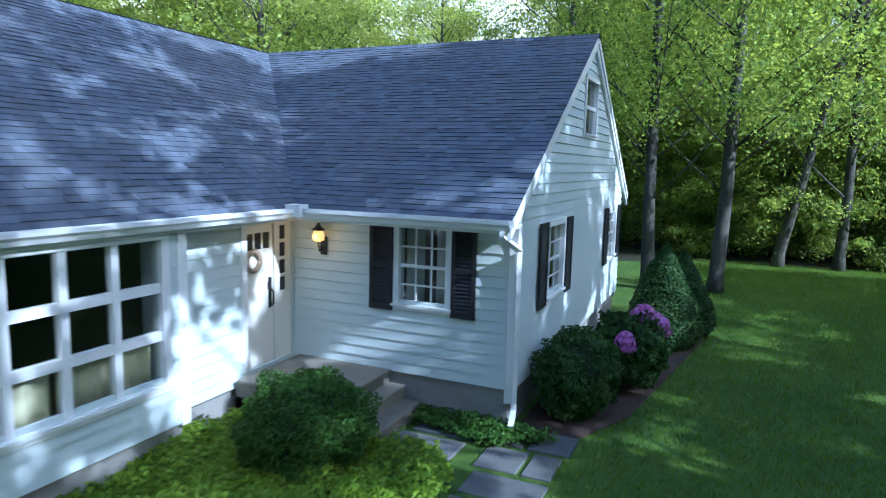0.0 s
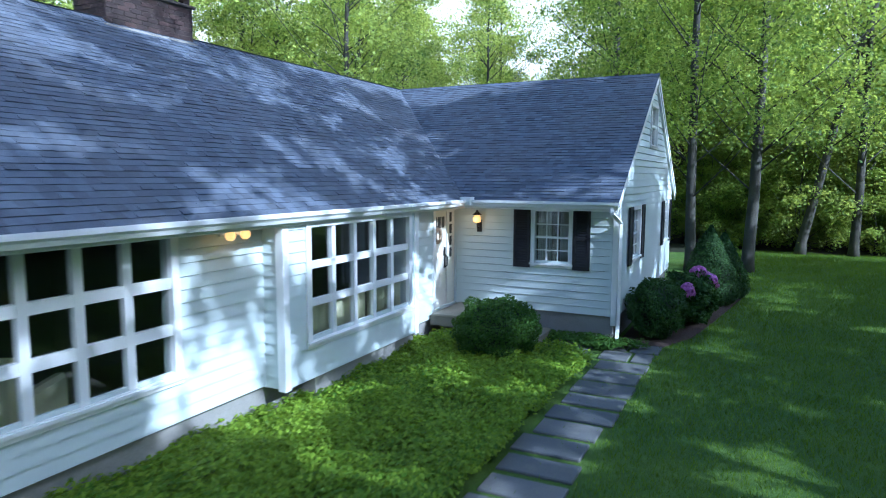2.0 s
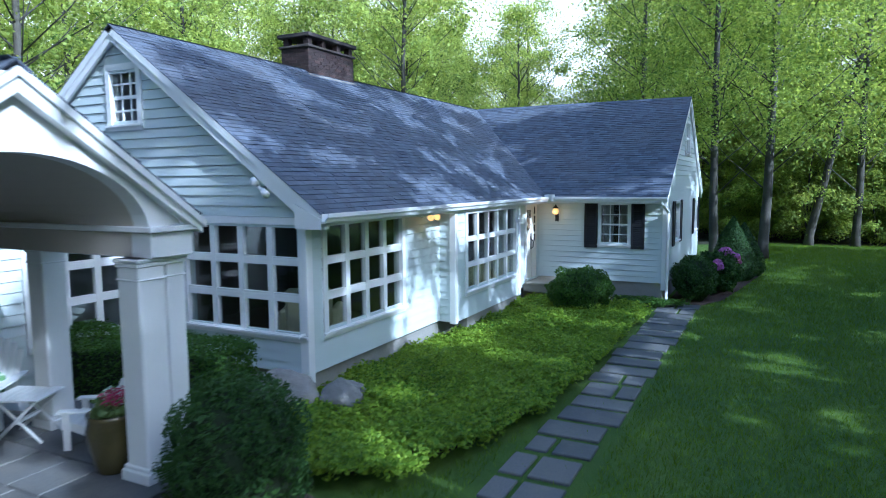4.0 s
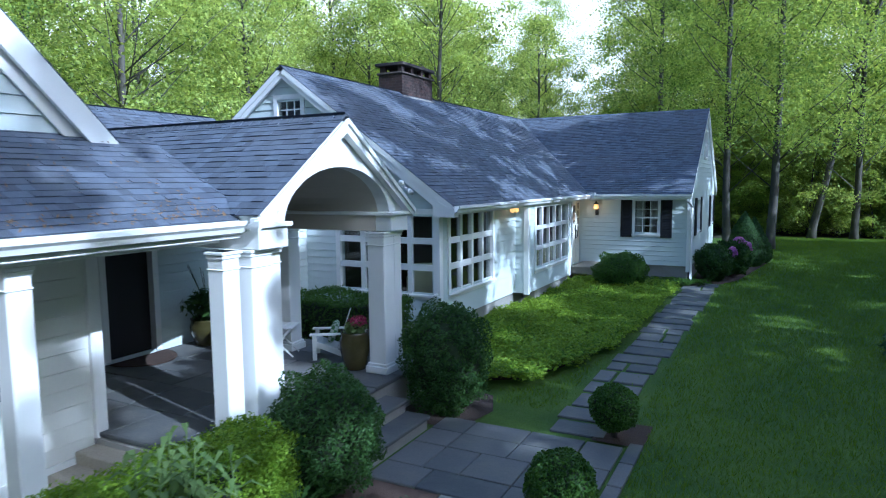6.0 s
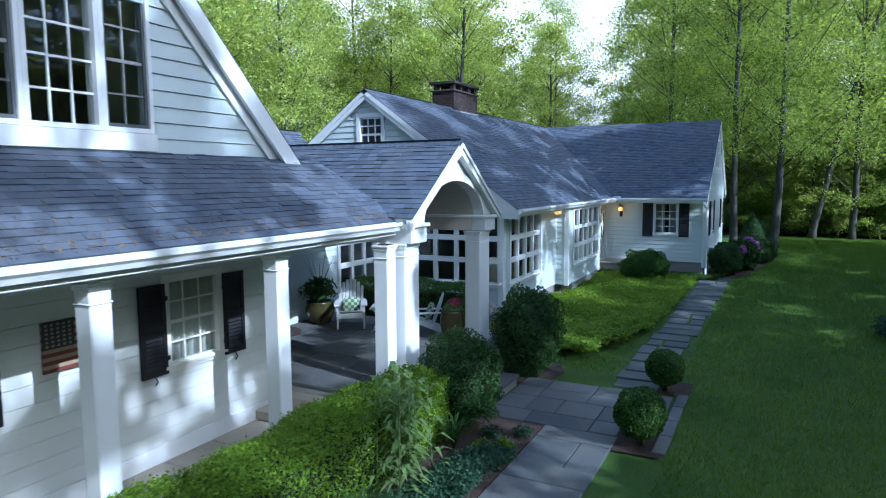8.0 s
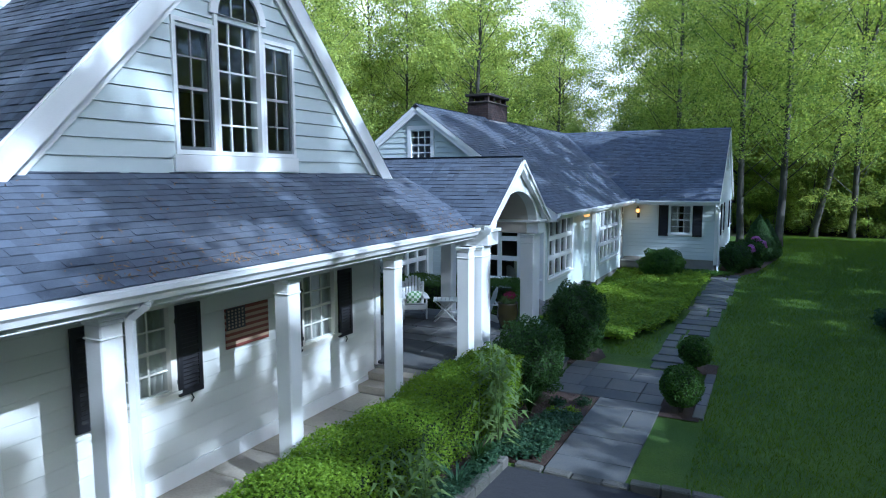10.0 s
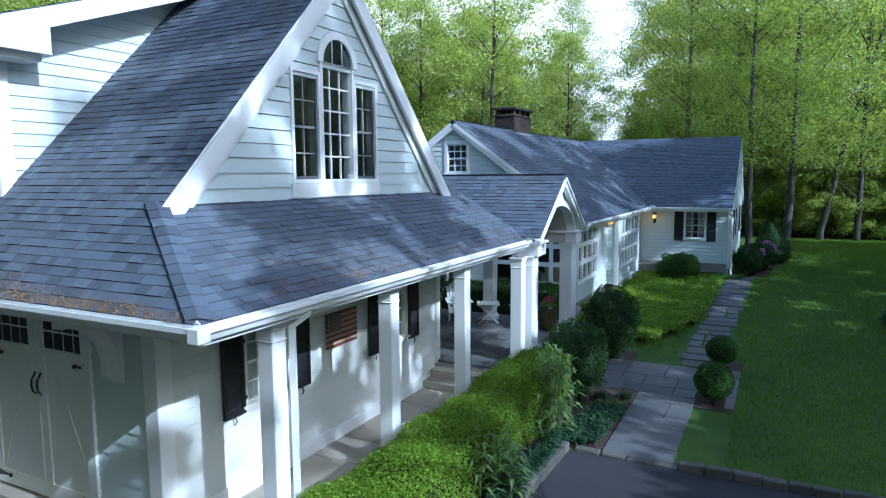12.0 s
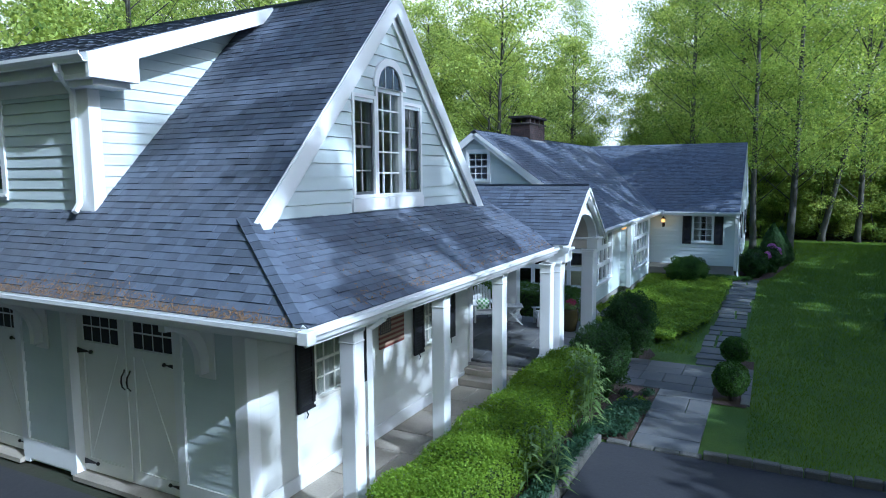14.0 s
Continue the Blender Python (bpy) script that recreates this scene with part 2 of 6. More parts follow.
def prism(name, pts, shift, material, parent=None, label=""):
    bm = bmesh.new()
    add_prism(bm, pts, shift)
    return part(name, bm, material, parent, label)


def add_tube(bm, pts, radii, sides=8):
    rings = []
    for i, (p, r) in enumerate(zip(pts, radii)):
        p = Vector(p)
        d = (Vector(pts[min(i + 1, len(pts) - 1)]) - Vector(pts[max(i - 1, 0)])).normalized()
        a = d.cross(Vector((0.31, 0.9, 0.2))).normalized()
        b = d.cross(a)
        rings.append([bm.verts.new(p + (a * math.cos(k * math.tau / sides) + b * math.sin(k * math.tau / sides)) * r) for k in range(sides)])
    for q, s in zip(rings, rings[1:]):
        for k in range(sides):
            bm.faces.new((q[k], q[(k + 1) % sides], s[(k + 1) % sides], s[k]))
    bm.faces.new(rings[0][::-1])
    bm.faces.new(rings[-1])


def tube(name, pts, radii, material, parent=None, label="", sides=8):
    bm = bmesh.new()
    add_tube(bm, pts, radii, sides)
    return part(name, bm, material, parent, label, smooth=True)


def add_lathe(bm, profile, sides=20, centre=(0, 0, 0)):
    rings = [[bm.verts.new((centre[0] + r * math.cos(k * math.tau / sides), centre[1] + r * math.sin(k * math.tau / sides), centre[2] + z)) for k in range(sides)] for r, z in profile]
    for q, s in zip(rings, rings[1:]):
        for k in range(sides):
            bm.faces.new((q[k], q[(k + 1) % sides], s[(k + 1) % sides], s[k]))
    bm.faces.new(rings[0][::-1])
    bm.faces.new(rings[-1])


class Wall:
    """An upright wall: origin (x, y), direction u along it, n outwards, length, foot and the height of its top along u."""

    def __init__(self, origin, u, n, length, z0, tops):
        self.o, self.u, self.n, self.length, self.z0, self.tops = Vector((*origin, 0)), Vector((*u, 0)), Vector((*n, 0)), length, z0, tops

    def at(self, u, z, out=0.0):
        return self.o + self.u * u + self.n * out + Vector((0, 0, z))

    def top(self, u):
        for (a, ha), (b, hb) in zip(self.tops, self.tops[1:]):
            if a - 1e-6 <= u <= b + 1e-6:
                return ha + (hb - ha) * (u - a) / (b - a)
        return self.tops[-1][1]

    def span(self, z):
        """The stretch of u in which the wall is at least z high."""
        hs = [i * self.length / 400 for i in range(401)]
        inside = [h for h in hs if self.top(h) >= z - 1e-6]
        return (inside[0], inside[-1]) if inside else None

    def block(self, bm, u0, u1, z0, z1, o0, o1):
        add_prism(bm, [self.at(u0, z0, o0), self.at(u1, z0, o0), self.at(u1, z1, o0), self.at(u0, z1, o0)], self.n * (o1 - o0))

    def piece(self, name, u0, u1, z0, z1, o0, o1, material, parent, label=""):
        bm = bmesh.new()
        self.block(bm, u0, u1, z0, z1, o0, o1)
        return part(name, bm, material, parent, label)


def build_wall(w, parent, material, openings=(), course=0.142, boards=True, thick=0.14, label="", butt=0.022, gap=0.006):
    openings = [(a - 0.008, b + 0.008, c_ - 0.008, d_ + 0.008) for a, b, c_, d_ in openings]
    us = sorted({0.0, w.length, *[a for a, _ in w.tops], *[o[0] for o in openings], *[o[1] for o in openings]})
    bm = bmesh.new()
    rec = -0.035 if boards else 0.0
    for a, b in zip(us, us[1:]):
        if b - a < 1e-5:
            continue
        mid = (a + b) / 2
        z = w.z0
        for o in sorted([o for o in openings if o[0] < mid < o[1]], key=lambda o: o[2]):
            if o[2] > z:
                w.block(bm, a, b, z, o[2], -thick, rec)
            z = o[3]
        add_prism(bm, [w.at(a, z, -thick), w.at(b, z, -thick), w.at(b, w.top(b), -thick), w.at(a, w.top(a), -thick)], w.n * (thick + rec))
    bmesh.ops.remove_doubles(bm, verts=bm.verts, dist=0.0005)
    wall = part("wall", bm, material, parent, label)
    if not boards:
        return wall
    z = w.z0
    while True:
        zt = z + course
        lo, hi = w.span(z + 0.01), w.span(min(zt, max(h for _, h in w.tops) - 0.005))
        if lo is None or hi is None:
            break
        cuts = sorted((o[0], o[1]) for o in openings if o[2] < z + course * 0.5 < o[3])
        a, runs = None, []
        start = (lo[0], hi[0])
        for c in cuts:
            runs.append((start, (c[0], c[0])))
            start = (c[1], c[1])
        runs.append((start, (lo[1], hi[1])))
        zz = min(zt, max(h for _, h in w.tops) - 0.005)
        for (a0, a1), (b0, b1) in runs:
            if b0 - a0 < 0.03:
                continue
            ub, ut = (a0, b0), (max(a1, a0), min(b1, b0))
            zz -= 0.008 + gap
            v = [w.at(ub[0], z, -0.035), w.at(ub[0], z, butt), w.at(ub[1], z, butt), w.at(ub[1], z, -0.035),
                 w.at(ut[0], zz + 0.008, -0.035), w.at(ut[0], zz + 0.008, 0.004), w.at(ut[1], zz + 0.008, 0.004), w.at(ut[1], zz + 0.008, -0.035)]
            zz += 0.008 + gap
            from_arrays("clapboard", v, [(0, 1, 2, 3), (1, 5, 6, 2), (5, 4, 7, 6), (0, 4, 5, 1), (3, 2, 6, 7), (0, 3, 7, 4)], None, wall).data.materials.append(material)
        z = zt
    return wall


def build_window(w, parent, u0, u1, z0, z1, cols, rows, trim=0.09, bar=0.05, depth=0.03, name="window", material=None, sill=True, bar_material=None, mid=None, head=True):
    """Trim, bars and panes in the opening (u0, u1, z0, z1). mid: the height of a meeting rail."""
    material = material or WHITE
    bm = bmesh.new()
    for a in ((u0 - trim, u0, z0 - trim, z1 + trim), (u1, u1 + trim, z0 - trim, z1 + trim), (u0, u1, z0 - trim, z0)) + (((u0, u1, z1, z1 + trim),) if head else ()):
        w.block(bm, *a, -0.08, depth + 0.012)
    bmesh.ops.remove_doubles(bm, verts=bm.verts, dist=0.0005)
    win = part(name, bm, material, parent)
    if sill:
        w.piece("sill", u0 - trim - 0.02, u1 + trim + 0.02, z0 - trim * 0.45, z0 - trim * 0.45 + 0.035, depth + 0.012, depth + 0.045, material, win)
    cw, rh = (u1 - u0) / cols, (z1 - z0) / rows
    face = depth - 0.012 if bar >= 0.03 else -0.018
    back = -0.06 if bar >= 0.03 else -0.046
    for i in range(1, cols):
        w.piece("mullion", u0 + i * cw - bar / 2, u0 + i * cw + bar / 2, z0, z1, back, face, bar_material or material, win)
    for j in range(1, rows):
        h = bar * (1.15 if mid is None else (1.9 if abs(z0 + j * rh - mid) < rh * 0.4 else 1.0))
        for i in range(cols):
            a, b = u0 + i * cw + (bar / 2 if i else 0), u0 + (i + 1) * cw - (bar / 2 if i < cols - 1 else 0)
            w.piece("rail", a, b, z0 + j * rh - h / 2, z0 + j * rh + h / 2, back, face - 0.003, bar_material or material, win)
    for i in range(cols):
        for j in range(rows):
            p = w.piece("pane", u0 + i * cw, u0 + (i + 1) * cw, z0 + j * rh, z0 + (j + 1) * rh, -0.034, -0.030, GLASS, win)
            p.visible_shadow = False
    return win


def build_shutter(w, parent, u0, u1, z0, z1, out=0.03, dogs=False):
    bm = bmesh.new()
    s = 0.055
    for a in ((u0, u0 + s, z0, z1), (u1 - s, u1, z0, z1), (u0 + s, u1 - s, z1 - s, z1), (u0 + s, u1 - s, z0, z0 + s * 1.4), (u0 + s, u1 - s, (z0 + z1) / 2 - s / 2, (z0 + z1) / 2 + s / 2)):
        w.block(bm, *a, out, out + 0.034)
    sh = part("shutter", bm, BLACK, parent, "black louvred shutter")
    for lo, hi in ((z0 + s * 1.4, (z0 + z1) / 2 - s / 2), ((z0 + z1) / 2 + s / 2, z1 - s)):
        n = max(3, int((hi - lo) / 0.045))
        for k in range(n):
            zz = lo + (k + 0.1) * (hi - lo) / n
            v = [w.at(u0 + s, zz, out + 0.03), w.at(u1 - s, zz, out + 0.03), w.at(u1 - s, zz + 0.045, out + 0.006), w.at(u0 + s, zz + 0.045, out + 0.006),
                 w.at(u0 + s, zz - 0.008, out + 0.024), w.at(u1 - s, zz - 0.008, out + 0.024), w.at(u1 - s, zz + 0.037, out), w.at(u0 + s, zz + 0.037, out)]
            from_arrays("slat", v, [(0, 1, 2, 3), (7, 6, 5, 4), (0, 4, 5, 1), (3, 2, 6, 7), (0, 3, 7, 4), (1, 5, 6, 2)], BLACK, sh)
    if dogs:
        for zz in (z0 + 0.15, z1 - 0.2):
            w.piece("hinge", (u1 if dogs > 0 else u0) - 0.01, (u1 if dogs > 0 else u0) + 0.05, zz, zz + 0.05, out - 0.012, out + 0.012, IRON, sh)
        um = (u0 + u1) / 2
        tube("shutter_dog", [w.at(um, z0 - 0.01, out + 0.02), w.at(um + 0.02, z0 - 0.06, out + 0.03), w.at(um - 0.015, z0 - 0.1, out + 0.03)], (0.009, 0.009, 0.007), IRON, sh, sides=6)
    return sh


TAB_W = (0.12, 0.16, 0.21)
COURSE, TAB_L = 0.108, 0.120
TAB_MESH = {}


def tab_data(width, k):
    if (width, k) not in TAB_MESH:
        e, th = TAB_L, (0.010, 0.014, 0.019)[k]
        v = [(0, 0, 0), (width, 0, 0), (width, e, 0), (0, e, 0), (0, 0, th), (width, 0, th), (width, e, 0.004), (0, e, 0.004)]
        me = bpy.data.meshes.new("shingle")
        me.from_pydata(v, [], [(4, 5, 6, 7), (0, 1, 5, 4), (1, 2, 6, 5), (3, 0, 4, 7)])
        me.materials.append(SHINGLE)
        TAB_MESH[(width, k)] = me
    return TAB_MESH[(width, k)]


def build_roof(parent, outline, thick=0.1, near=None, soffit=None, label="dark blue-grey asphalt shingle roof", material=None, seed=1):
    """A roof slope. outline: its corners in order, the first two the eave. near: (u0, u1, v0, v1), where shingles are single objects."""
    rng = random.Random(seed)
    p = [Vector(q) for q in outline]
    U = (p[1] - p[0]).normalized()
    N = U.cross(p[-1] - p[0]).normalized()
    if N.z < 0:
        N = -N
    V = N.cross(U)
    if V.z < 0:
        V = -V
    flat = [((q - p[0]).dot(U), (q - p[0]).dot(V)) for q in p]
    roof = prism("roof", p, -N * thick, soffit or WHITE, parent, label)
    vmax = max(v for _, v in flat)
    verts, faces = [], []
    course, count = COURSE, 0
    v0 = -0.02
    while v0 < vmax - 0.02:
        vm = min(max(v0 + course / 2, 0.002), vmax - 0.002)
        xs = []
        for (ua, va), (ub, vb) in zip(flat, flat[1:] + flat[:1]):
            if (va - vm) * (vb - vm) < 0:
                xs.append(ua + (ub - ua) * (vm - va) / (vb - va))
        if len(xs) >= 2:
            u, end = min(xs), max(xs)
            first = True
            while u < end - 0.01:
                wd = rng.choice(TAB_W)
                k = rng.choice((0, 0, 1, 2))
                if first:
                    wd *= rng.uniform(0.3, 1)
                    first = False
                cut = u + wd > end
                if cut:
                    wd = end - u
                pos = p[0] + U * u + V * v0 + N * 0.004
                if near and wd in TAB_W and near[0] < u < near[1] and near[2] < v0 < near[3] and count < 290:
                    ob = new("shingle", tab_data(wd, k))
                    ob.parent = roof
                    ob.matrix_basis = Matrix(((U.x, V.x, N.x, pos.x), (U.y, V.y, N.y, pos.y), (U.z, V.z, N.z, pos.z), (0, 0, 0, 1)))
                    count += 1
                else:
                    e, th = TAB_L, (0.010, 0.014, 0.019)[k]
                    b = len(verts)
                    for du, dv, dn in ((0, 0, 0), (wd, 0, 0), (wd, e, 0), (0, e, 0), (0, 0, th), (wd, 0, th), (wd, e, 0.004), (0, e, 0.004)):
                        verts.append(tuple(pos + U * du + V * dv + N * dn))
                    faces += [(b + 4, b + 5, b + 6, b + 7), (b, b + 1, b + 5, b + 4), (b + 1, b + 2, b + 6, b + 5), (b + 3, b, b + 4, b + 7)]
                u += wd
        v0 += course
    from_arrays("shingles", verts, faces, SHINGLE, roof, kind="stuff")
    return roof


def build_caps(parent, a, b, na, nb, name="ridge_capping", half=0.14, step=0.16):
    """Bent cap shingles along a ridge or hip from a to b. na, nb: the ways down the two slopes."""
    a, b = Vector(a), Vector(b)
    d = (b - a).normalized()
    na, nb = Vector(na).normalized(), Vector(nb).normalized()
    up = Vector((0, 0, 1))
    verts, faces = [], []
    n = int((b - a).length / step)
    for i in range(n + 1):
        q = a + d * (i * step)
        for s, lift in ((0, 0.032), (step * 1.25, 0.02)):
            for w, h in ((na * half, -0.0), (Vector(), 0.0), (nb * half, -0.0)):
                verts.append(tuple(q + d * s + w + up * (lift + h)))
            for w in (na * half, nb * half):
                verts.append(tuple(q + d * s + w + up * (lift - 0.02)))
        k = i * 10
        faces += [(k, k + 1, k + 6, k + 5), (k + 1, k + 2, k + 7, k + 6), (k + 3, k, k + 5, k + 8), (k + 2, k + 4, k + 9, k + 7), (k, k + 3, k + 4, k + 2, k + 1)]
    return from_arrays(name, verts, faces, SHINGLE, parent, kind="stuff")


def build_gutter(parent, a, b, out, drop=0.0, name="gutter", size=0.12):
    """A white ogee gutter with its lip towards out, its top along the line a-b."""
    a, b, out = Vector(a), Vector(b), Vector(out)
    up = Vector((0, 0, 1))
    prof = [(0, 0), (0, -size), (size * 0.55, -size), (size * 0.72, -size * 0.62), (size, -size * 0.38), (size, 0), (size * 0.9, 0), (size * 0.9, -size * 0.3), (size * 0.6, -size * 0.55), (size * 0.5, -size * 0.9), (0.012, -size * 0.9), (0.012, 0)]
    return prism(name, [a + out * x + up * z for x, z in prof], b - a, WHITE, parent, "white metal gutter")


def build_downspout(parent, pts, name="downspout", s=0.042):
    bm = bmesh.new()
    for p, q in zip(pts, pts[1:]):
        add_tube(bm, [p, q], (s, s), 4)
    return part(name, bm, WHITE, parent, "white metal downspout")


# ---- ground ----
def sheet(name, outline, z, material, label, category, kind="structure", thick=0.0):
    bm = bmesh.new()
    if thick:
        add_prism(bm, [(x, y, z - thick) for x, y in outline], (0, 0, thick))
    else:
        bm.faces.new([bm.verts.new((x, y, z)) for x, y in outline])
    return tagged(part(name, bm, material), label, category, kind=kind)


sheet("ground", [(-400, -400), (400, -400), (400, 400), (-400, 400)], -0.06, FOREST, "leaf-strewn brown forest floor under the trees", "ground")
sheet("lawn", [(-40, -11.7), (26, -11.7), (26, 24), (14, 26.5), (4, 25), (-2, 24), (-6, 22), (-20, 21), (-40, 18)], -0.012, LAWN, "mown green lawn in dappled shade", "lawn")
sheet("driveway", [(-4.45, -11.62), (30, -11.62), (30, -60), (-40, -60), (-40, -16.3), (-4.45, -16.3)], 0.0, ASPHALT, "dark smooth asphalt driveway", "driveway", thick=0.04)
sheet("planting_bed", [(-6.0, -16.2), (-4.55, -16.2), (-4.48, -11.5), (-4.01, -11.42), (-4.01, -8.63), (-5.1, -8.63), (-5.6, -8.6), (-5.75, -9.8)], 0.012, MULCH, "brown bark mulch in the planting bed", "mulch", thick=0.03)
sheet("mulch_ring", [(-3.1, -9.05), (-2.45, -9.05), (-2.45, -8.0), (-3.05, -8.0)], 0.012, MULCH, "brown mulch round a clipped box ball", "mulch")
sheet("mulch_ring", [(-3.0, -6.6), (-2.4, -6.6), (-2.4, -5.85), (-3.0, -5.85)], 0.012, MULCH, "brown mulch round a clipped box ball", "mulch")
sheet("mulch_ring", [(-5.6, -7.0), (-4.6, -7.0), (-4.45, -6.2), (-4.7, -5.6), (-5.6, -5.4)], 0.012, MULCH, "brown mulch under a rounded yew", "mulch")
MULCH_BED = [(-3.36, 6.45), (-2.55, 6.5), (-2.12, 7.5), (-1.78, 9.6), (-1.46, 11.8), (-1.25, 13.3), (-3.36, 13.6)]
sheet("mulch_bed", MULCH_BED, 0.012, MULCH, "brown mulch along the gable wall", "mulch")

# added glowing arc to the north, whitening the sky seen between trees
SKY_GLOW = glow_mat("white_sky_glow", (1.0, 0.92, 0.78), 0.40)
arc = [(-2 + 360 * math.sin(radians(a)), -10 + 360 * math.cos(radians(a))) for a in range(-84, 31, 6)]
hz = [(x, y, z) for x, y in arc for z in (-1.0, 260.0)]
tagged(from_arrays("backdrop", hz, [(2 * i, 2 * i + 1, 2 * i + 3, 2 * i + 2) for i in range(len(arc) - 1)], SKY_GLOW), "glowing white sheet standing for the bright sky behind the wood", "sky", kind="structure")

# ---- main house ----
EAVE, SLOPE = 2.68, 0.72
house = thing("house", "single-storey house with pale blue-grey clapboards and dark shingle roof", "house")
MX, RX, RZ = -6.31, -10.21, 2.68 + 0.72 * 3.9
LY, LR = 5.89, 10.2
LZ, WX, WRX = 5.5, -3.40, -3.31        # the cross wing: ridge height, gable wall and rake
WSLOPE = (LZ - EAVE) / (LR - LY)
under = 0.13


# south gable wall of the glazed room
ws = Wall((-13.7, -3.45), (1, 0), (0, -1), 7.0, 0.45, [(0, 2.75), (3.49, RZ - under), (7.0, 2.75)])
W_S = (-8.93 + 13.7, -6.78 + 13.7, 1.0, 2.52)
AT_S = (-10.43 + 13.7, -9.83 + 13.7, 4.02, 4.84)
build_wall(ws, house, SIDING, [(W_S[0] - 0.0, W_S[1], W_S[2], W_S[3]), AT_S], 0.145)
build_window(ws, house, *W_S, 4, 3, 0.1, 0.10)
build_window(ws, house, *AT_S, 3, 4, 0.1, 0.028, mid=(AT_S[2] + AT_S[3]) / 2)
# east wall of the glazed room
we = Wall((-6.70, -3.45), (0, 1), (1, 0), 3.98, 0.45, [(0, 2.75), (3.98, 2.75)])
W_1 = (-3.02 + 3.45, -0.93 + 3.45, 0.98, 2.5)
build_wall(we, house, SIDING, [W_1], 0.145)
build_window(we, house, *W_1, 4, 3, 0.1, 0.10)
box("corner_board", -6.80, -6.66, -3.49, -3.35, 0.3, 2.72, WHITE, house)
# the bay that stands out
wb = Wall((-6.38, 0.52), (0, 1), (1, 0), 3.5, 0.43, [(0, 2.72), (3.5, 2.72)])
W_2 = (1.05 - 0.52, 3.71 - 0.52, 0.95, 2.47)
build_wall(wb, house, SIDING, [W_2], 0.145)
build_window(wb, house, *W_2, 5, 3, 0.1, 0.085)
wb2 = Wall((-6.84, 0.52), (1, 0), (0, -1), 0.46, 0.43, [(0, 2.72), (0.46, 2.72)])
build_wall(wb2, house, SIDING, (), 0.145)
wb3 = Wall((-6.84, 4.02), (1, 0), (0, 1), 0.46, 0.43, [(0, 2.72), (0.46, 2.72)])
build_wall(wb3, house, SIDING, (), 0.145)
box("corner_board", -6.47, -6.345, 0.485, 0.60, 0.40, 2.72, WHITE, house)
box("corner_board", -6.47, -6.345, 3.93, 4.055, 0.40, 2.72, WHITE, house)
# the entry wall and the front door
wd = Wall((-6.70, 4.02), (0, 1), (1, 0), 2.5, 0.40, [(0, 2.72), (2.5, 2.72)])
D = (5.36 - 4.02, 6.33 - 4.02, 0.54, 2.5)
build_wall(wd, house, SIDING, [D], 0.145)
wd.piece("door_casing", D[0] - 0.10, D[0], 0.54, 2.6, -0.1, 0.035, WHITE, house)
door = wd.piece("front_door", D[0] + 0.0, D[0] + 0.60, D[2], D[3] - 0.05, -0.09, -0.045, CREAM, house, "cream panelled front door with a wreath")
for a, b, lo, hi in ((0.06, 0.26, 0.95, 1.55), (0.33, 0.53, 0.95, 1.55), (0.06, 0.26, 1.65, 2.0), (0.33, 0.53, 1.65, 2.0)):
    wd.piece("door_panel", D[0] + a, D[0] + b, lo, hi, -0.045, -0.035, CREAM, door)
# black sheets with the door panes stand for the unlit room
for k in range(3):
    wd.piece("pane", D[0] + 0.07 + k * 0.165, D[0] + 0.20 + k * 0.165, 2.12, 2.34, -0.045, -0.04, GLASS, door)
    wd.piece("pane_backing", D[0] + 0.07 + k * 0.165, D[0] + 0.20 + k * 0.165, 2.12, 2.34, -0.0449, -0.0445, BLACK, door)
wd.piece("lock_plate", D[0] + 0.49, D[0] + 0.55, 1.3, 1.72, -0.045, -0.025, IRON, door)
tube("handle", [wd.at(D[0] + 0.52, 1.58, -0.03), wd.at(D[0] + 0.52, 1.52, 0.03), wd.at(D[0] + 0.52, 1.36, 0.03), wd.at(D[0] + 0.52, 1.32, -0.02)], (0.014,) * 4, IRON, door)
side = wd.piece("sidelight", D[0] + 0.62, D[1], D[2], D[3] - 0.05, -0.09, -0.03, CREAM, house, "cream sidelight with four small panes")
# sidelight panes are plain black, standing for the dim hall
for k in range(4):
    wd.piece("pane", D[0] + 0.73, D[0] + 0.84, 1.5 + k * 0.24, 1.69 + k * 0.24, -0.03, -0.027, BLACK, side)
wd.piece("door_head", D[0], D[1], D[3] - 0.05, D[3] + 0.1, -0.1, 0.0, CREAM, house)

# south wall of the cross wing
wl = Wall((-6.70, 6.38), (1, 0), (0, -1), WX + 6.7, 0.52, [(0, 2.72), (WX + 6.7, 2.72)])
W_L = (-5.00 + 6.7, -4.33 + 6.7, 1.46, 2.47)
build_wall(wl, house, SIDING, [W_L], 0.142)
build_window(wl, house, *W_L, 3, 4, 0.08, 0.022, mid=1.965)
build_shutter(wl, house, -5.43 + 6.7, -5.09 + 6.7, 1.36, 2.55)
build_shutter(wl, house, -4.24 + 6.7, -3.91 + 6.7, 1.36, 2.55)
box("corner_board", WX - 0.09, WX + 0.03, 6.34, 6.46, 0.35, 2.70, WHITE, house)
# east gable of the cross wing
wg = Wall((WX, 6.38), (0, 1), (1, 0), 7.64, 0.52, [(0, 2.82), (LR - 6.38, LZ - under), (7.64, 2.82)])
W_G1, W_G2 = (7.72 - 6.38, 8.62 - 6.38, 1.46, 2.46), (12.4 - 6.38, 13.3 - 6.38, 1.44, 2.42)
AT_N = (9.72 - 6.38, 10.6 - 6.38, 3.86, 4.74)
build_wall(wg, house, SIDING, [W_G1, W_G2, AT_N], 0.142)
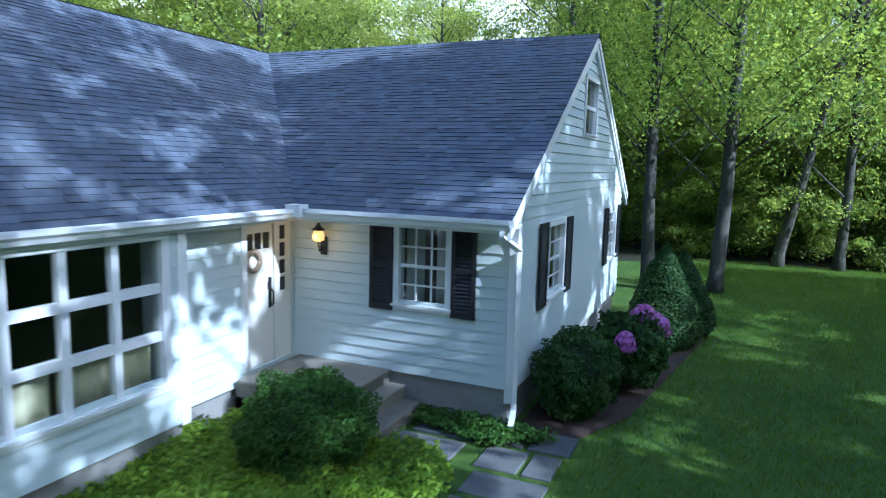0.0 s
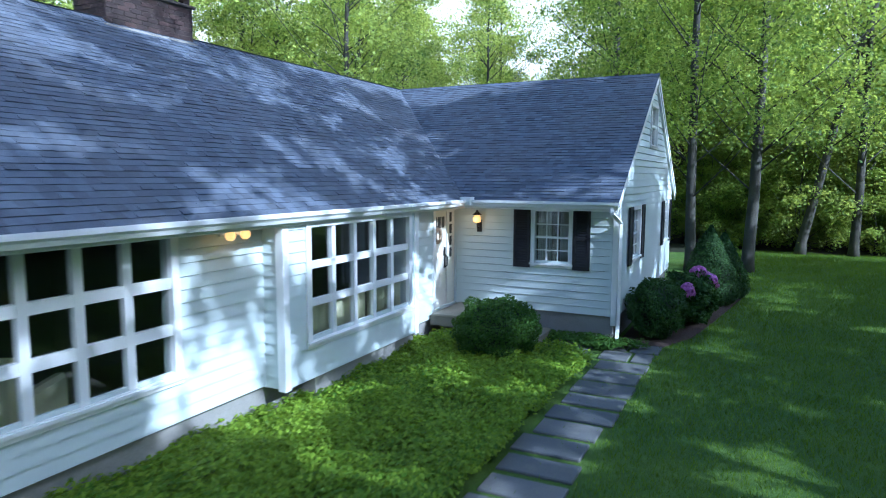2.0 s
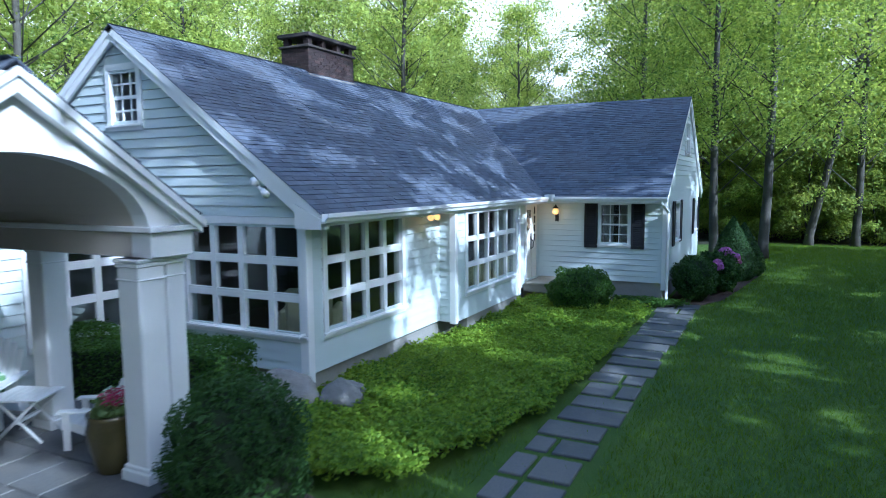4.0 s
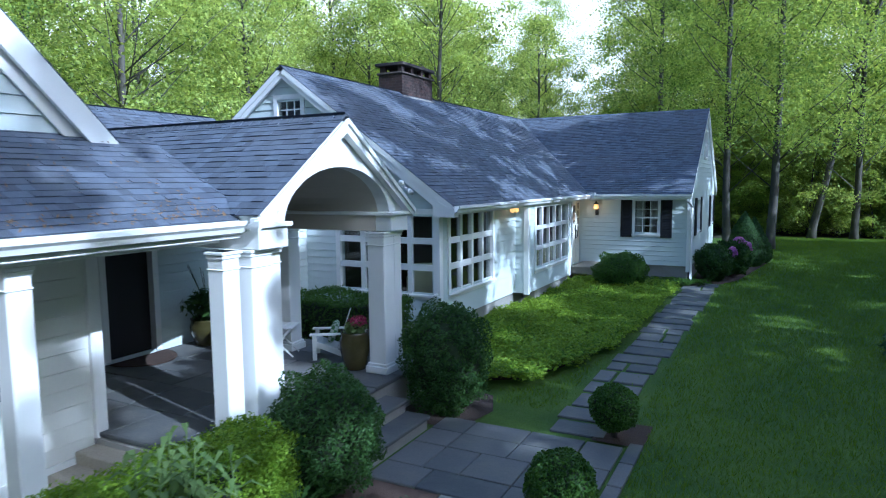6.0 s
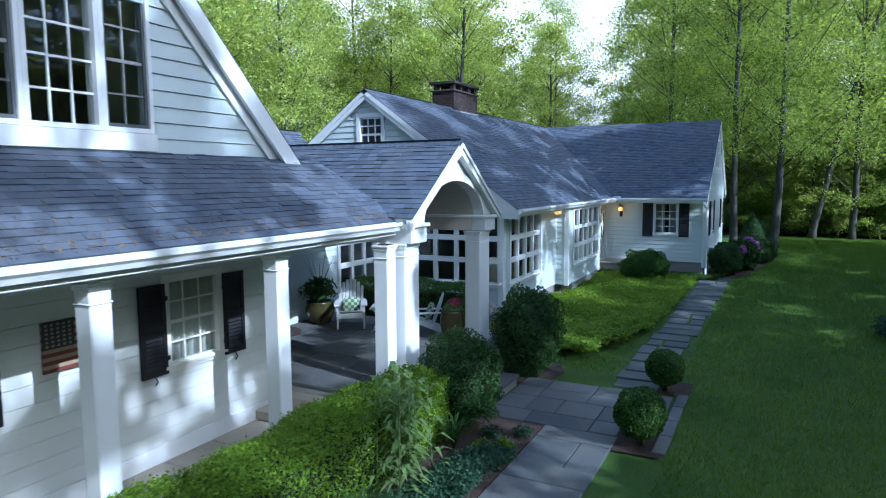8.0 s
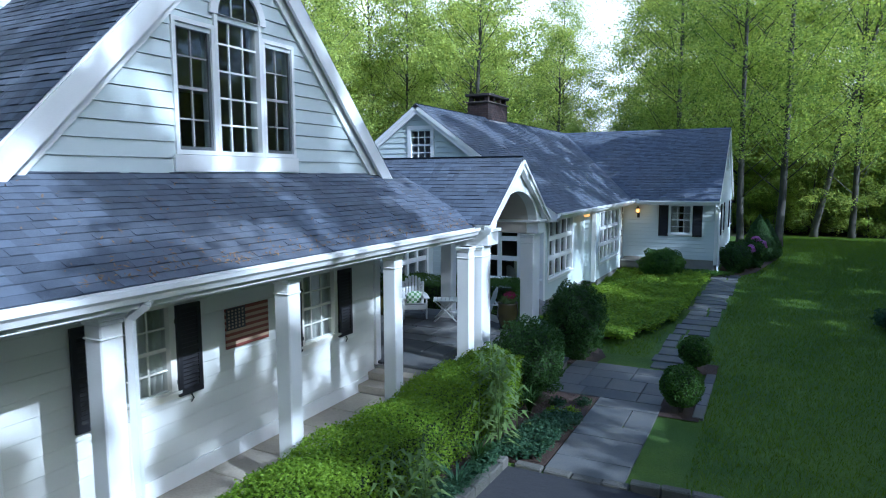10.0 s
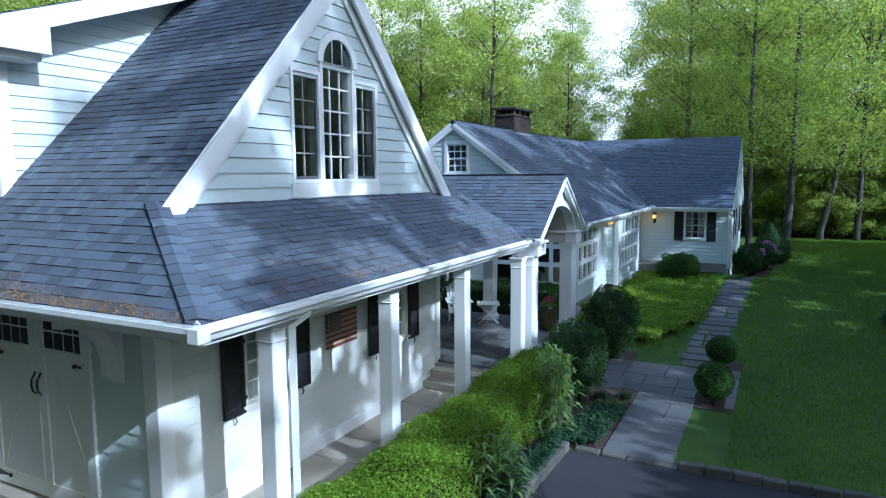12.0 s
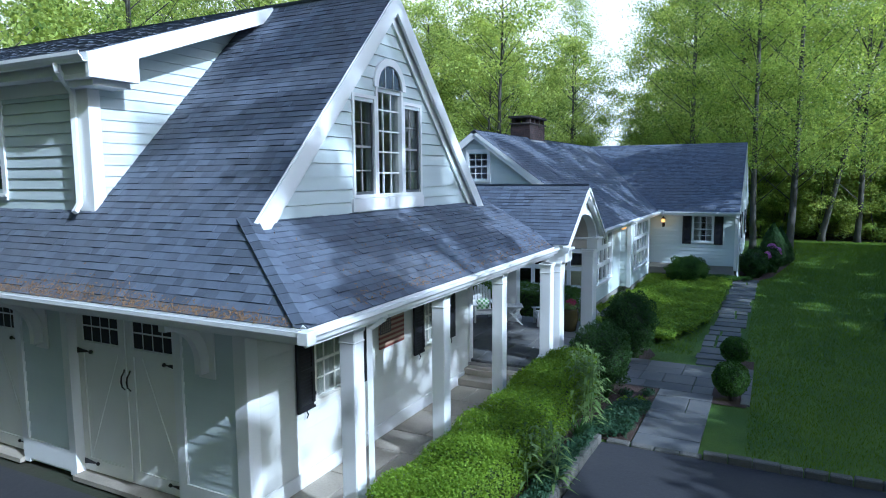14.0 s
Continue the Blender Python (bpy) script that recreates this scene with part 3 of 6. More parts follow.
for o in (W_G1, W_G2):
    build_window(wg, house, *o, 3, 4, 0.08, 0.022, mid=(o[2] + o[3]) / 2)
    build_shutter(wg, house, o[0] - 0.47, o[0] - 0.1, o[2] - 0.09, o[3] + 0.08)
    build_shutter(wg, house, o[1] + 0.1, o[1] + 0.47, o[2] - 0.09, o[3] + 0.08)
build_window(wg, house, *AT_N, 1, 2, 0.07, 0.05)
# rear and far walls that close the house
for name, o, u, n, ln in (("wall", (-13.7, -3.4), (0, 1), (-1, 0), 17.4), ("wall", (-13.7, 14.0), (1, 0), (0, 1), 10.3)):
    w = Wall(o, u, n, ln, 0.4, [(0, 2.8), (ln, 2.8)])
    build_wall(w, house, SIDING, (), boards=False)
box("foundation", -13.6, -6.76, -3.39, 6.4, -0.05, 0.45, CONCRETE, house)
box("foundation", -6.9, -6.43, 1.2, 4.0, -0.05, 0.40, CONCRETE, house)
box("foundation", -13.6, WX - 0.06, 6.42, 13.95, -0.05, 0.52, CONCRETE, house)
# rooms behind the glass; indoor dimness is put into their dark colour
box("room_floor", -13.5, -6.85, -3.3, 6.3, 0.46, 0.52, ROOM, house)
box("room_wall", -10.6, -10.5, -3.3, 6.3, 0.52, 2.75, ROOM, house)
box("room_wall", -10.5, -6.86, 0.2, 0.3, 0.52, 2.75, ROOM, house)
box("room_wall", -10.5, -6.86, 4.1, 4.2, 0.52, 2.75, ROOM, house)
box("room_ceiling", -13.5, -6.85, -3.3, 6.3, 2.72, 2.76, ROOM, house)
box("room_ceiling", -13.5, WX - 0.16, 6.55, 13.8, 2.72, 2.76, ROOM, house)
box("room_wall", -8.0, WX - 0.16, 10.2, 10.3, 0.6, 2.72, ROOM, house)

# roofs
RAKE = -3.62
build_roof(house, [(MX, RAKE, EAVE), (MX, 12.5, EAVE), (RX, 12.5, RZ), (RX, RAKE, RZ)], near=(0.3, 8.0, -1, 3.2), seed=3)
build_roof(house, [(2 * RX - MX, 12.5, EAVE), (2 * RX - MX, RAKE, EAVE), (RX, RAKE, RZ), (RX, 12.5, RZ)], seed=4)
build_roof(house, [(-10.6, LY, EAVE), (WRX, LY, EAVE), (WRX, LR, LZ), (-10.6, LR, LZ)], near=(4.0, 7.2, -1, 2.2), seed=5)
build_roof(house, [(WRX, 2 * LR - LY, EAVE), (-13.0, 2 * LR - LY, EAVE), (-13.0, LR, LZ), (WRX, LR, LZ)], seed=6)
build_caps(house, (RX, RAKE, RZ), (RX, LR, RZ), (1, 0, -SLOPE), (-1, 0, -SLOPE))
build_caps(house, (WRX, LR, LZ), (-10.2, LR, LZ), (0, -1, -WSLOPE), (0, 1, -WSLOPE))
# rake boards and eave fascias
d = 0.2
prism("rake_board", [(MX + 0.02, -3.60, EAVE - 0.05), (RX, -3.60, RZ - 0.03), (RX, -3.60, RZ - 0.03 - d), (MX - 0.18, -3.60, EAVE - 0.05 - d * 0.6), (MX + 0.02, -3.60, EAVE - 0.05 - d * 0.6)], (0, 0.05, 0), WHITE, house)
prism("rake_board", [(2 * RX - MX, -3.60, EAVE - 0.05), (RX, -3.60, RZ - 0.03), (RX, -3.60, RZ - 0.03 - d), (2 * RX - MX, -3.60, EAVE - 0.05 - d)], (0, 0.05, 0), WHITE, house)
prism("rake_return", [(MX + 0.02, -3.63, EAVE - 0.07), (-6.72, -3.63, EAVE + 0.13), (-6.72, -3.63, EAVE - 0.2), (MX + 0.02, -3.63, EAVE - 0.2)], (0, 0.18, 0), WHITE, house)
prism("rake_board", [(WRX - 0.02, LY, EAVE - 0.03), (WRX - 0.02, LR, LZ - 0.03), (WRX - 0.02, LR, LZ - 0.03 - d), (WRX - 0.02, LY, EAVE - 0.03 - d)], (-0.06, 0, 0), WHITE, house)
prism("rake_board", [(WRX - 0.02, 2 * LR - LY, EAVE - 0.03), (WRX - 0.02, LR, LZ - 0.03), (WRX - 0.02, LR, LZ - 0.03 - d), (WRX - 0.02, 2 * LR - LY, EAVE - 0.03 - d)], (-0.06, 0, 0), WHITE, house)
box("soffit", -6.74, MX + 0.01, -3.58, LY + 0.3, 2.56, 2.60, WHITE, house)
box("fascia", MX - 0.01, MX + 0.015, -3.58, LY, 2.52, 2.68, WHITE, house)
box("soffit", MX, WRX - 0.04, LY - 0.01, 6.42, 2.56, 2.60, WHITE, house)
box("fascia", MX + 0.015, WRX - 0.04, LY - 0.015, LY + 0.01, 2.52, 2.68, WHITE, house)
build_gutter(house, (MX + 0.016, -3.62, 2.685), (MX + 0.016, LY - 0.14, 2.685), (1, 0, 0))
build_gutter(house, (MX + 0.1, LY - 0.016, 2.685), (WRX, LY - 0.016, 2.685), (0, -1, 0))
box("gutter_box", MX + 0.0, MX + 0.22, LY - 0.22, LY - 0.01, 2.58, 2.74, WHITE, house)
build_downspout(house, [(-3.42, LY - 0.07, 2.6), (-3.42, LY - 0.07, 2.5), (-3.34, 6.28, 2.3), (-3.34, 6.28, 0.3), (-3.31, 6.1, 0.16)])

# chimney
chim = box("chimney", -10.85, -10.12, 1.08, 2.76, 4.9, 6.0, MORTAR, house, 0.0, "weathered dark red brick chimney")
BW, BH = 0.215, 0.075
brick_me = {}


def brick_data(lx, ly):
    key = (round(lx, 3), round(ly, 3))
    if key not in brick_me:
        bm = bmesh.new()
        add_box(bm, -lx / 2, lx / 2, -ly / 2, ly / 2, -0.032, 0.032)
        me = bpy.data.meshes.new("brick")
        bm.to_mesh(me)
        bm.free()
        me.materials.append(BRICK)
        brick_me[key] = me
    return brick_me[key]


def lay_bricks(parent, x0, x1, y0, y1, z0, z1):
    k, z = 0, z0
    while z + BH <= z1 + 1e-4:
        for fixed, lo, hi, axis in ((x1, y0, y1, 'y'), (y0, x0, x1, 'x')):
            u = lo + (0.0 if k % 2 else -BW / 2)
            while u < hi - 0.02:
                a, b = max(u, lo), min(u + BW - 0.012, hi)
                if b - a > 0.04:
                    ob = new("brick", brick_data(0.06, b - a) if axis == 'y' else brick_data(b - a, 0.06))
                    ob.parent = parent
                    j = random.uniform(-0.004, 0.004)
                    ob.location = (fixed - 0.024 + j, (a + b) / 2, z + BH / 2) if axis == 'y' else ((a + b) / 2, fixed + 0.024 + j, z + BH / 2)
                u += BW
        z, k = z + BH, k + 1


lay_bricks(chim, -10.85, -10.12, 1.08, 2.76, 5.15, 6.0)
cap = box("chimney_cap", -10.90, -10.07, 1.03, 2.81, 6.0, 6.05, MORTAR, house, 0.01)
for x, y in ((-10.80, 1.12), (-10.25, 1.12), (-10.80, 1.6), (-10.25, 1.6), (-10.80, 2.16), (-10.25, 2.16), (-10.80, 2.62), (-10.25, 2.62)):
    box("chimney_pier", x - 0.02, x + 0.12, y - 0.02, y + 0.12, 6.05, 6.22, BRICK, house)
box("chimney_slab", -10.93, -10.05, 1.02, 2.82, 6.22, 6.30, MORTAR, house, 0.01)
box("chimney_flashing", -10.12, -10.05, 1.02, 2.8, 5.25, 5.42, CONCRETE, house)

# entry stoop
stoop = thing("entry_steps", "three bluestone steps and landing by the front door", "steps")
for x1, zt in ((-5.10, 0.54), (-4.87, 0.36), (-4.62, 0.18)):
    box("riser", -6.66, x1 - 0.03, 5.10, 6.36, -0.03, zt - 0.05, STEPSTONE, stoop)
    box("tread", x1 - 1.5 if zt > 0.5 else x1 - 0.36, x1, 5.06, 6.36, zt - 0.05, zt, STEPSTONE, stoop, 0.01)

# ---- link building behind the covered patio ----
link = thing("link_building", "low clapboard link with a glazed wall behind the patio", "house")
wk = Wall((-9.80, -9.9), (0, 1), (1, 0), 6.45, 0.40, [(0, 2.7), (6.45, 2.7)])
W_K, D_K = (-5.30 + 9.9, -3.84 + 9.9, 0.95, 2.46), (-8.05 + 9.9, -7.25 + 9.9, 0.52, 2.5)
build_wall(wk, link, SIDING, [W_K, D_K], 0.145)
build_window(wk, link, *W_K, 3, 3, 0.1, 0.10)
for a, b in ((D_K[0] - 0.1, D_K[0]), (D_K[1], D_K[1] + 0.1)):
    wk.piece("door_casing", a, b, 0.52, 2.6, -0.1, 0.035, WHITE, link)
# the leaf is black so that its colour carries the patio shade
wk.piece("door_leaf", D_K[0], D_K[1], 0.52, 2.5, -0.13, -0.09, BLACK, link, "storm door leaf, blackened to stand for the shade on it")
# dark wall and floor painted as the link's unlit interior
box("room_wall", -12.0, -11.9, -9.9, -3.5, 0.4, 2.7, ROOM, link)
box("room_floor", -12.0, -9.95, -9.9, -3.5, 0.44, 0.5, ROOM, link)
build_roof(link, [(-9.55, -10.0, 2.5), (-9.55, -3.4, 2.5), (-12.5, -3.4, 4.57), (-12.5, -10.0, 4.57)], seed=8)
build_roof(link, [(-15.45, -3.4, 2.5), (-15.45, -10.0, 2.5), (-12.5, -10.0, 4.57), (-12.5, -3.4, 4.57)], seed=9)
build_caps(link, (-12.5, -10, 4.57), (-12.5, -3.4, 4.57), (1, 0, -0.7), (-1, 0, -0.7))

# ---- portico over the patio ----
portico = thing("portico", "white gabled portico with an arched opening and paired columns", "portico")
PY, PH, PE, PF = -7.70, 1.52, 2.82, -5.68
PZ = 3.92
sl = (PZ - PE) / PH
build_roof(portico, [(PF, PY - PH, PE), (-11.2, PY - PH, PE), (-11.2, PY, PZ), (PF, PY, PZ)], 0.07, near=(0, 3.5, -1, 3), seed=11)
build_roof(portico, [(-11.2, PY + PH, PE), (PF, PY + PH, PE), (PF, PY, PZ), (-11.2, PY, PZ)], 0.07, seed=12)
build_caps(portico, (PF, PY, PZ), (-11.0, PY, PZ), (0, 1, -sl), (0, -1, -sl))
R, SPRING = 1.06, 2.66
RISE = 0.66


def arch_z(y):
    return SPRING + RISE * math.sqrt(max(0.0, 1 - ((y - PY) / R) ** 2))


ys = [PY - R * math.cos(math.pi * k / 24) for k in range(25)]
bm = bmesh.new()
low = [(PF - 0.12, PY - PH + 0.12, SPRING - 0.06), (PF - 0.12, PY - R, SPRING - 0.06)] + [(PF - 0.12, y, arch_z(y)) for y in ys] + [(PF - 0.12, PY + R, SPRING - 0.06), (PF - 0.12, PY + PH - 0.12, SPRING - 0.06)]
tops = [(x, y, PZ - 0.05 - sl * abs(y - PY)) for x, y, _ in low]
va, vb = [bm.verts.new(p) for p in low], [bm.verts.new(p) for p in tops]
vc, vd = [bm.verts.new((p[0] - 0.16, p[1], p[2])) for p in low], [bm.verts.new((p[0] - 0.16, p[1], p[2])) for p in tops]
for i in range(len(low) - 1):
    bm.faces.new((va[i], va[i + 1], vb[i + 1], vb[i]))
    bm.faces.new((vc[i + 1], vc[i], vd[i], vd[i + 1]))
    bm.faces.new((va[i + 1], va[i], vc[i], vc[i + 1]))
part("gable_front", bm, WHITE, portico, "white arched gable front")
bm = bmesh.new()
for y0, y1 in zip(ys, ys[1:]):
    add_prism(bm, [(PF - 0.28, y0, arch_z(y0)), (PF - 0.28, y1, arch_z(y1)), (PF - 0.28, y1, arch_z(y1) + 0.03), (PF - 0.28, y0, arch_z(y0) + 0.03)], (-3.6, 0, 0))
bmesh.ops.remove_doubles(bm, verts=bm.verts, dist=0.0005)
part("vault", bm, VAULT, portico, "tan barrel-vaulted ceiling")
bm = bmesh.new()
for y0, y1 in zip(ys, ys[1:]):
    n0, n1 = [Vector((0, (y - PY) / R, (arch_z(y) - SPRING) / RISE)) * 0.11 for y in (y0, y1)]
    add_prism(bm, [(PF - 0.12, y0, arch_z(y0)), (PF - 0.12, y1, arch_z(y1)), (PF - 0.12, y1 + n1.y, arch_z(y1) + n1.z), (PF - 0.12, y0 + n0.y, arch_z(y0) + n0.z)], (0.025, 0, 0))
part("arch_trim", bm, WHITE, portico)
for s in (-1, 1):
    prism("rake_board", [(PF + 0.0, PY + s * (PH + 0.03), PE - 0.04), (PF + 0.0, PY, PZ - 0.02), (PF + 0.0, PY, PZ - 0.20), (PF + 0.0, PY + s * (PH + 0.03), PE - 0.17)], (-0.1, 0, 0), WHITE, portico)
    prism("rake_moulding", [(PF + 0.03, PY + s * (PH + 0.05), PE - 0.06), (PF + 0.03, PY, PZ - 0.03), (PF + 0.03, PY, PZ - 0.09), (PF + 0.03, PY + s * (PH + 0.05), PE - 0.12)], (-0.06, 0, 0), WHITE, portico)
    ya = PY + s * (R + 0.2)
    box("entablature", PF - 4.0, PF - 0.06, ya - 0.22, ya + 0.22, 2.46, 2.68, WHITE, portico, 0.008)
    box("beam_lining", PF - 3.9, PF - 0.3, ya - s * 0.235, ya - s * 0.222, 2.47, 2.68, VAULT, portico, 0.0)
    box("cornice", PF - 4.0, PF - 0.02, ya - 0.26, ya + 0.26, 2.68, 2.73, WHITE, portico, 0.008)


def build_column(parent, x, y, sx, sy, z0, z1):
    bm = bmesh.new()
    add_box(bm, x - sx / 2, x + sx / 2, y - sy / 2, y + sy / 2, z0, z1, 0.012)
    col = part("column", bm, WHITE, parent, "square white painted column")
    for nm, grow, a, b in (("plinth", 0.04, z0, z0 + 0.10), ("base_moulding", 0.022, z0 + 0.10, z0 + 0.14), ("necking", 0.010, z1 - 0.19, z1 - 0.172), ("capital", 0.012, z1 - 0.075, z1 - 0.035), ("abacus", 0.024, z1 - 0.035, z1)):
        box(nm, x - sx / 2 - grow, x + sx / 2 + grow, y - sy / 2 - grow, y + sy / 2 + grow, a, b, WHITE, col, 0.008)
    return col


for x, y, sx, sy in ((-6.06, -9.36, 0.22, 0.22), (-5.98, -9.05, 0.28, 0.28), (-6.0, -8.79, 0.2, 0.2), (-5.94, -6.62, 0.27, 0.27), (-5.94, -6.34, 0.2, 0.2), (-7.95, -6.2, 0.26, 0.26)):
    build_column(portico, x, y, sx, sy, 0.5, 2.46)

# patio
patio = thing("patio", "bluestone flagged patio under the portico", "patio", kind="structure")
box("patio_base", -9.78, -5.62, -9.88, -5.62, -0.05, 0.44, CONCRETE, patio, 0.0)


def flags(parent, x0, x1, y0, y1, z, seed, sizes=((0.6, 0.6), (0.9, 0.6), (0.6, 0.45), (0.45, 0.45)), thick=0.05, gap=0.007, material=None, inside=None, row=0.6):
    """Random-length flagstones in courses; each a piece with its own edges."""
    rng = random.Random(seed)
    y = y0
    while y < y1 - 0.1:
        h = min(row * rng.choice((0.75, 1.0, 1.25)), y1 - y)
        if y1 - y - h < 0.2:
            h = y1 - y
        x = x0
        while x < x1 - 0.05:
            w = rng.choice((0.45, 0.6, 0.75, 0.9))
            if x1 - x - w < 0.25:
                w = x1 - x
            if inside is None or inside(x + w / 2, y + h / 2):
                dz = rng.uniform(-0.004, 0.004)
                box("flagstone", x + gap, x + w - gap, y + gap, y + h - gap, z - thick, z + dz, material or BLUESTONE, parent, 0.008)
            x += w
        y += h


flags(patio, -9.78, -5.60, -9.86, -5.60, 0.5, 5)
for x1, zt in ((-5.27, 0.33), (-4.95, 0.165)):
    box("step_riser", -5.7, x1 - 0.03, -8.55, -7.1, -0.03, zt - 0.05, CONCRETE, patio)
    box("step_tread", x1 - 0.36, x1, -8.58, -7.06, zt - 0.05, zt, BLUESTONE, patio, 0.01)

# ---- garage ----
garage = thing("garage", "clapboard garage wing with steep gable, dormer and porch", "garage")
GX, GR, GRZ, GS = -7.50, -12.75, 6.93, 1.03
EY = -16.785
EZ = GRZ - GS * (GR - EY)
PX, PEZ, PS = -5.99, 2.77, 0.60


def gz(y):
    return GRZ - GS * abs(y - GR)


# upper gable wall
hw = 3.35
wu = Wall((GX, GR - hw), (0, 1), (1, 0), 2 * hw, 3.45, [(0, gz(GR - hw) - 0.05), (hw, GRZ - 0.15), (2 * hw, gz(GR - hw) - 0.05)])
c = -12.82 - (GR - hw)
PAL = [(c - 0.95, c - 0.442, 3.9, 5.28), (c - 0.34, c + 0.34, 3.9, 5.47), (c + 0.442, c + 0.95, 3.9, 5.28)]
build_wall(wu, garage, SIDING, PAL, 0.178)
for o in (PAL[0], PAL[2]):
    sw = build_window(wu, garage, *o, 2, 4, 0.05, 0.018, mid=4.59, sill=False, bar_material=SCREEN_BAR)
    for a in ((o[0], o[0] + 0.035, o[2], o[3]), (o[1] - 0.035, o[1], o[2], o[3]), (o[0] + 0.035, o[1] - 0.035, o[2], o[2] + 0.04), (o[0] + 0.035, o[1] - 0.035, o[3] - 0.035, o[3])):
        wu.piece("screen_frame", *a, -0.012, 0.012, SCREEN, sw)
win = build_window(wu, garage, *PAL[1], 3, 5, 0.05, 0.02, sill=False, head=False)
wu.piece("window_apron", c - 1.03, c + 1.03, 3.66, 3.845, 0.0, 0.05, WHITE, garage)
# the round head
bm = bmesh.new()
bm2 = bmesh.new()
for k in range(18):
    a0, a1 = math.pi * k / 18, math.pi * (k + 1) / 18
    for b_, r0, r1, o0, o1 in ((bm, 0.345, 0.455, 0.026, 0.062), (bm2, 0.0, 0.345, 0.030, 0.033)):
        q = [wu.at(c + r * math.cos(a), 5.47 + r * math.sin(a), o0) for r, a in ((r0 + 1e-4, a0), (r1, a0), (r1, a1), (r0 + 1e-4, a1))]
        add_prism(b_, q, wu.n * (o1 - o0))
for b_ in (bm, bm2):
    bmesh.ops.remove_doubles(b_, verts=b_.verts, dist=0.0005)
part("arch_head", bm, WHITE, win)
backing = [wu.at(c + 0.345 * math.cos(math.pi * k / 18), 5.47 + 0.345 * math.sin(math.pi * k / 18), 0.026) for k in range(19)]
# black sheet stands for unlit depth in the round head
prism("arch_backing", backing, wu.n * 0.002, BLACK, win)
part("pane", bm2, GLASS, win).visible_shadow = False
for du in (-0.1133, 0.1133):
    tube("muntin", [wu.at(c + du, 5.47, 0.036), wu.at(c + du, 5.47 + math.sqrt(0.345 ** 2 - du ** 2), 0.036)], (0.011, 0.011), WHITE, win, sides=4)
tube("muntin", [wu.at(c - 0.345, 5.475, 0.036), wu.at(c + 0.345, 5.475, 0.036)], (0.007, 0.007), WHITE, win, sides=4)
# dark sheets behind the gable windows stand for a shaded attic
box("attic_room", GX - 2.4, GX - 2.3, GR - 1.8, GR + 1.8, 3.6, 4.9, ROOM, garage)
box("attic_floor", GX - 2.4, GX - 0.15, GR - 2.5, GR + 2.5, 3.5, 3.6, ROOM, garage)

# main slopes
RKX = -7.36
ry = GR - (GRZ - (PEZ + PS * (PX - RKX))) / GS
build_roof(garage, [(-22, EY, EZ), (PX, EY, EZ), (RKX, ry, gz(ry)), (RKX, GR, GRZ), (-22, GR, GRZ)], 0.09, near=(11.0, 16.5, -1, 1.9), seed=21)
NY = -8.9
build_roof(garage, [(RKX, NY, gz(NY)), (-22, NY, gz(NY)), (-22, GR, GRZ), (RKX, GR, GRZ)], 0.09, seed=22)
build_caps(garage, (RKX, GR, GRZ), (-22, GR, GRZ), (0, 1, -GS), (0, -1, -GS))
# porch roof
ptop = PEZ + PS * (PX - GX - 0.03)
hy = GR - (GRZ - ptop) / GS
build_roof(garage, [(PX, EY, PEZ), (PX, -9.0, PEZ), (GX - 0.03, -9.0, ptop), (GX - 0.03, hy, ptop)], 0.09, near=(0.3, 5.6, -1, 1.1), seed=23)
build_caps(garage, (PX, EY, PEZ + 0.02), (RKX, ry, gz(ry) + 0.02), (0.5, 1, -0.15), (-1, -0.35, -0.2), "hip_capping", 0.12)
# rakes of the steep gable
for s in (-1, 1):
    yt = GR + s * (hw + 0.02)
    prism("rake_board", [(RKX + 0.02, yt, gz(yt) - 0.03), (RKX + 0.02, GR, GRZ - 0.02), (RKX + 0.02, GR, GRZ - 0.33), (RKX + 0.02, GR + s * (hw - 0.22), gz(yt) - 0.10), (RKX + 0.02, yt, gz(yt) - 0.10)], (-0.05, 0, 0), WHITE, garage, "broad white rake board")
    prism("rake_soffit", [(RKX - 0.03, yt, gz(yt) - 0.13), (RKX - 0.03, GR, GRZ - 0.12), (RKX - 0.03, GR, GRZ - 0.15), (RKX - 0.03, yt, gz(yt) - 0.16)], (-0.13, 0, 0), WHITE, garage)
    prism("frieze_board", [(GX + 0.03, GR + s * (hw - 0.10), gz(yt) - 0.12), (GX + 0.03, GR, GRZ - 0.18), (GX + 0.03, GR, GRZ - 0.46), (GX + 0.03, GR + s * (hw - 0.36), gz(yt) - 0.12)], (0.03, 0, 0), WHITE, garage)

# walls under the porch
we2 = Wall((-7.53, -16.0), (0, 1), (1, 0), 6.2, 0.10, [(0, 2.75), (6.2, 2.75)])
GW = [(-14.74 + 16, -14.02 + 16, 1.22, 2.18), (-11.72 + 16, -11.0 + 16, 1.22, 2.18)]
build_wall(we2, garage, PORCH_SIDING, GW, 0.19, butt=0.012, gap=0.006)
for o in GW:
    build_window(we2, garage, *o, 3, 4, 0.09, 0.02, mid=1.7, material=CREAM)
    build_shutter(we2, garage, o[0] - 0.42, o[0] - 0.08, 1.14, 2.18, 0.04, 1)
    build_shutter(we2, garage, o[1] + 0.08, o[1] + 0.42, 1.14, 2.18, 0.04, -1)
we2.piece("skirt_board", 0, 6.2, 0.1, 0.32, 0.024, 0.045, WHITE, garage)
box("corner_board", -7.66, -7.47, -9.88, -9.74, 0.1, 2.7, WHITE, garage)
wn2 = Wall((-9.8, -9.80), (1, 0), (0, 1), 2.27, 0.3, [(0, 2.75), (2.27, 2.75)])
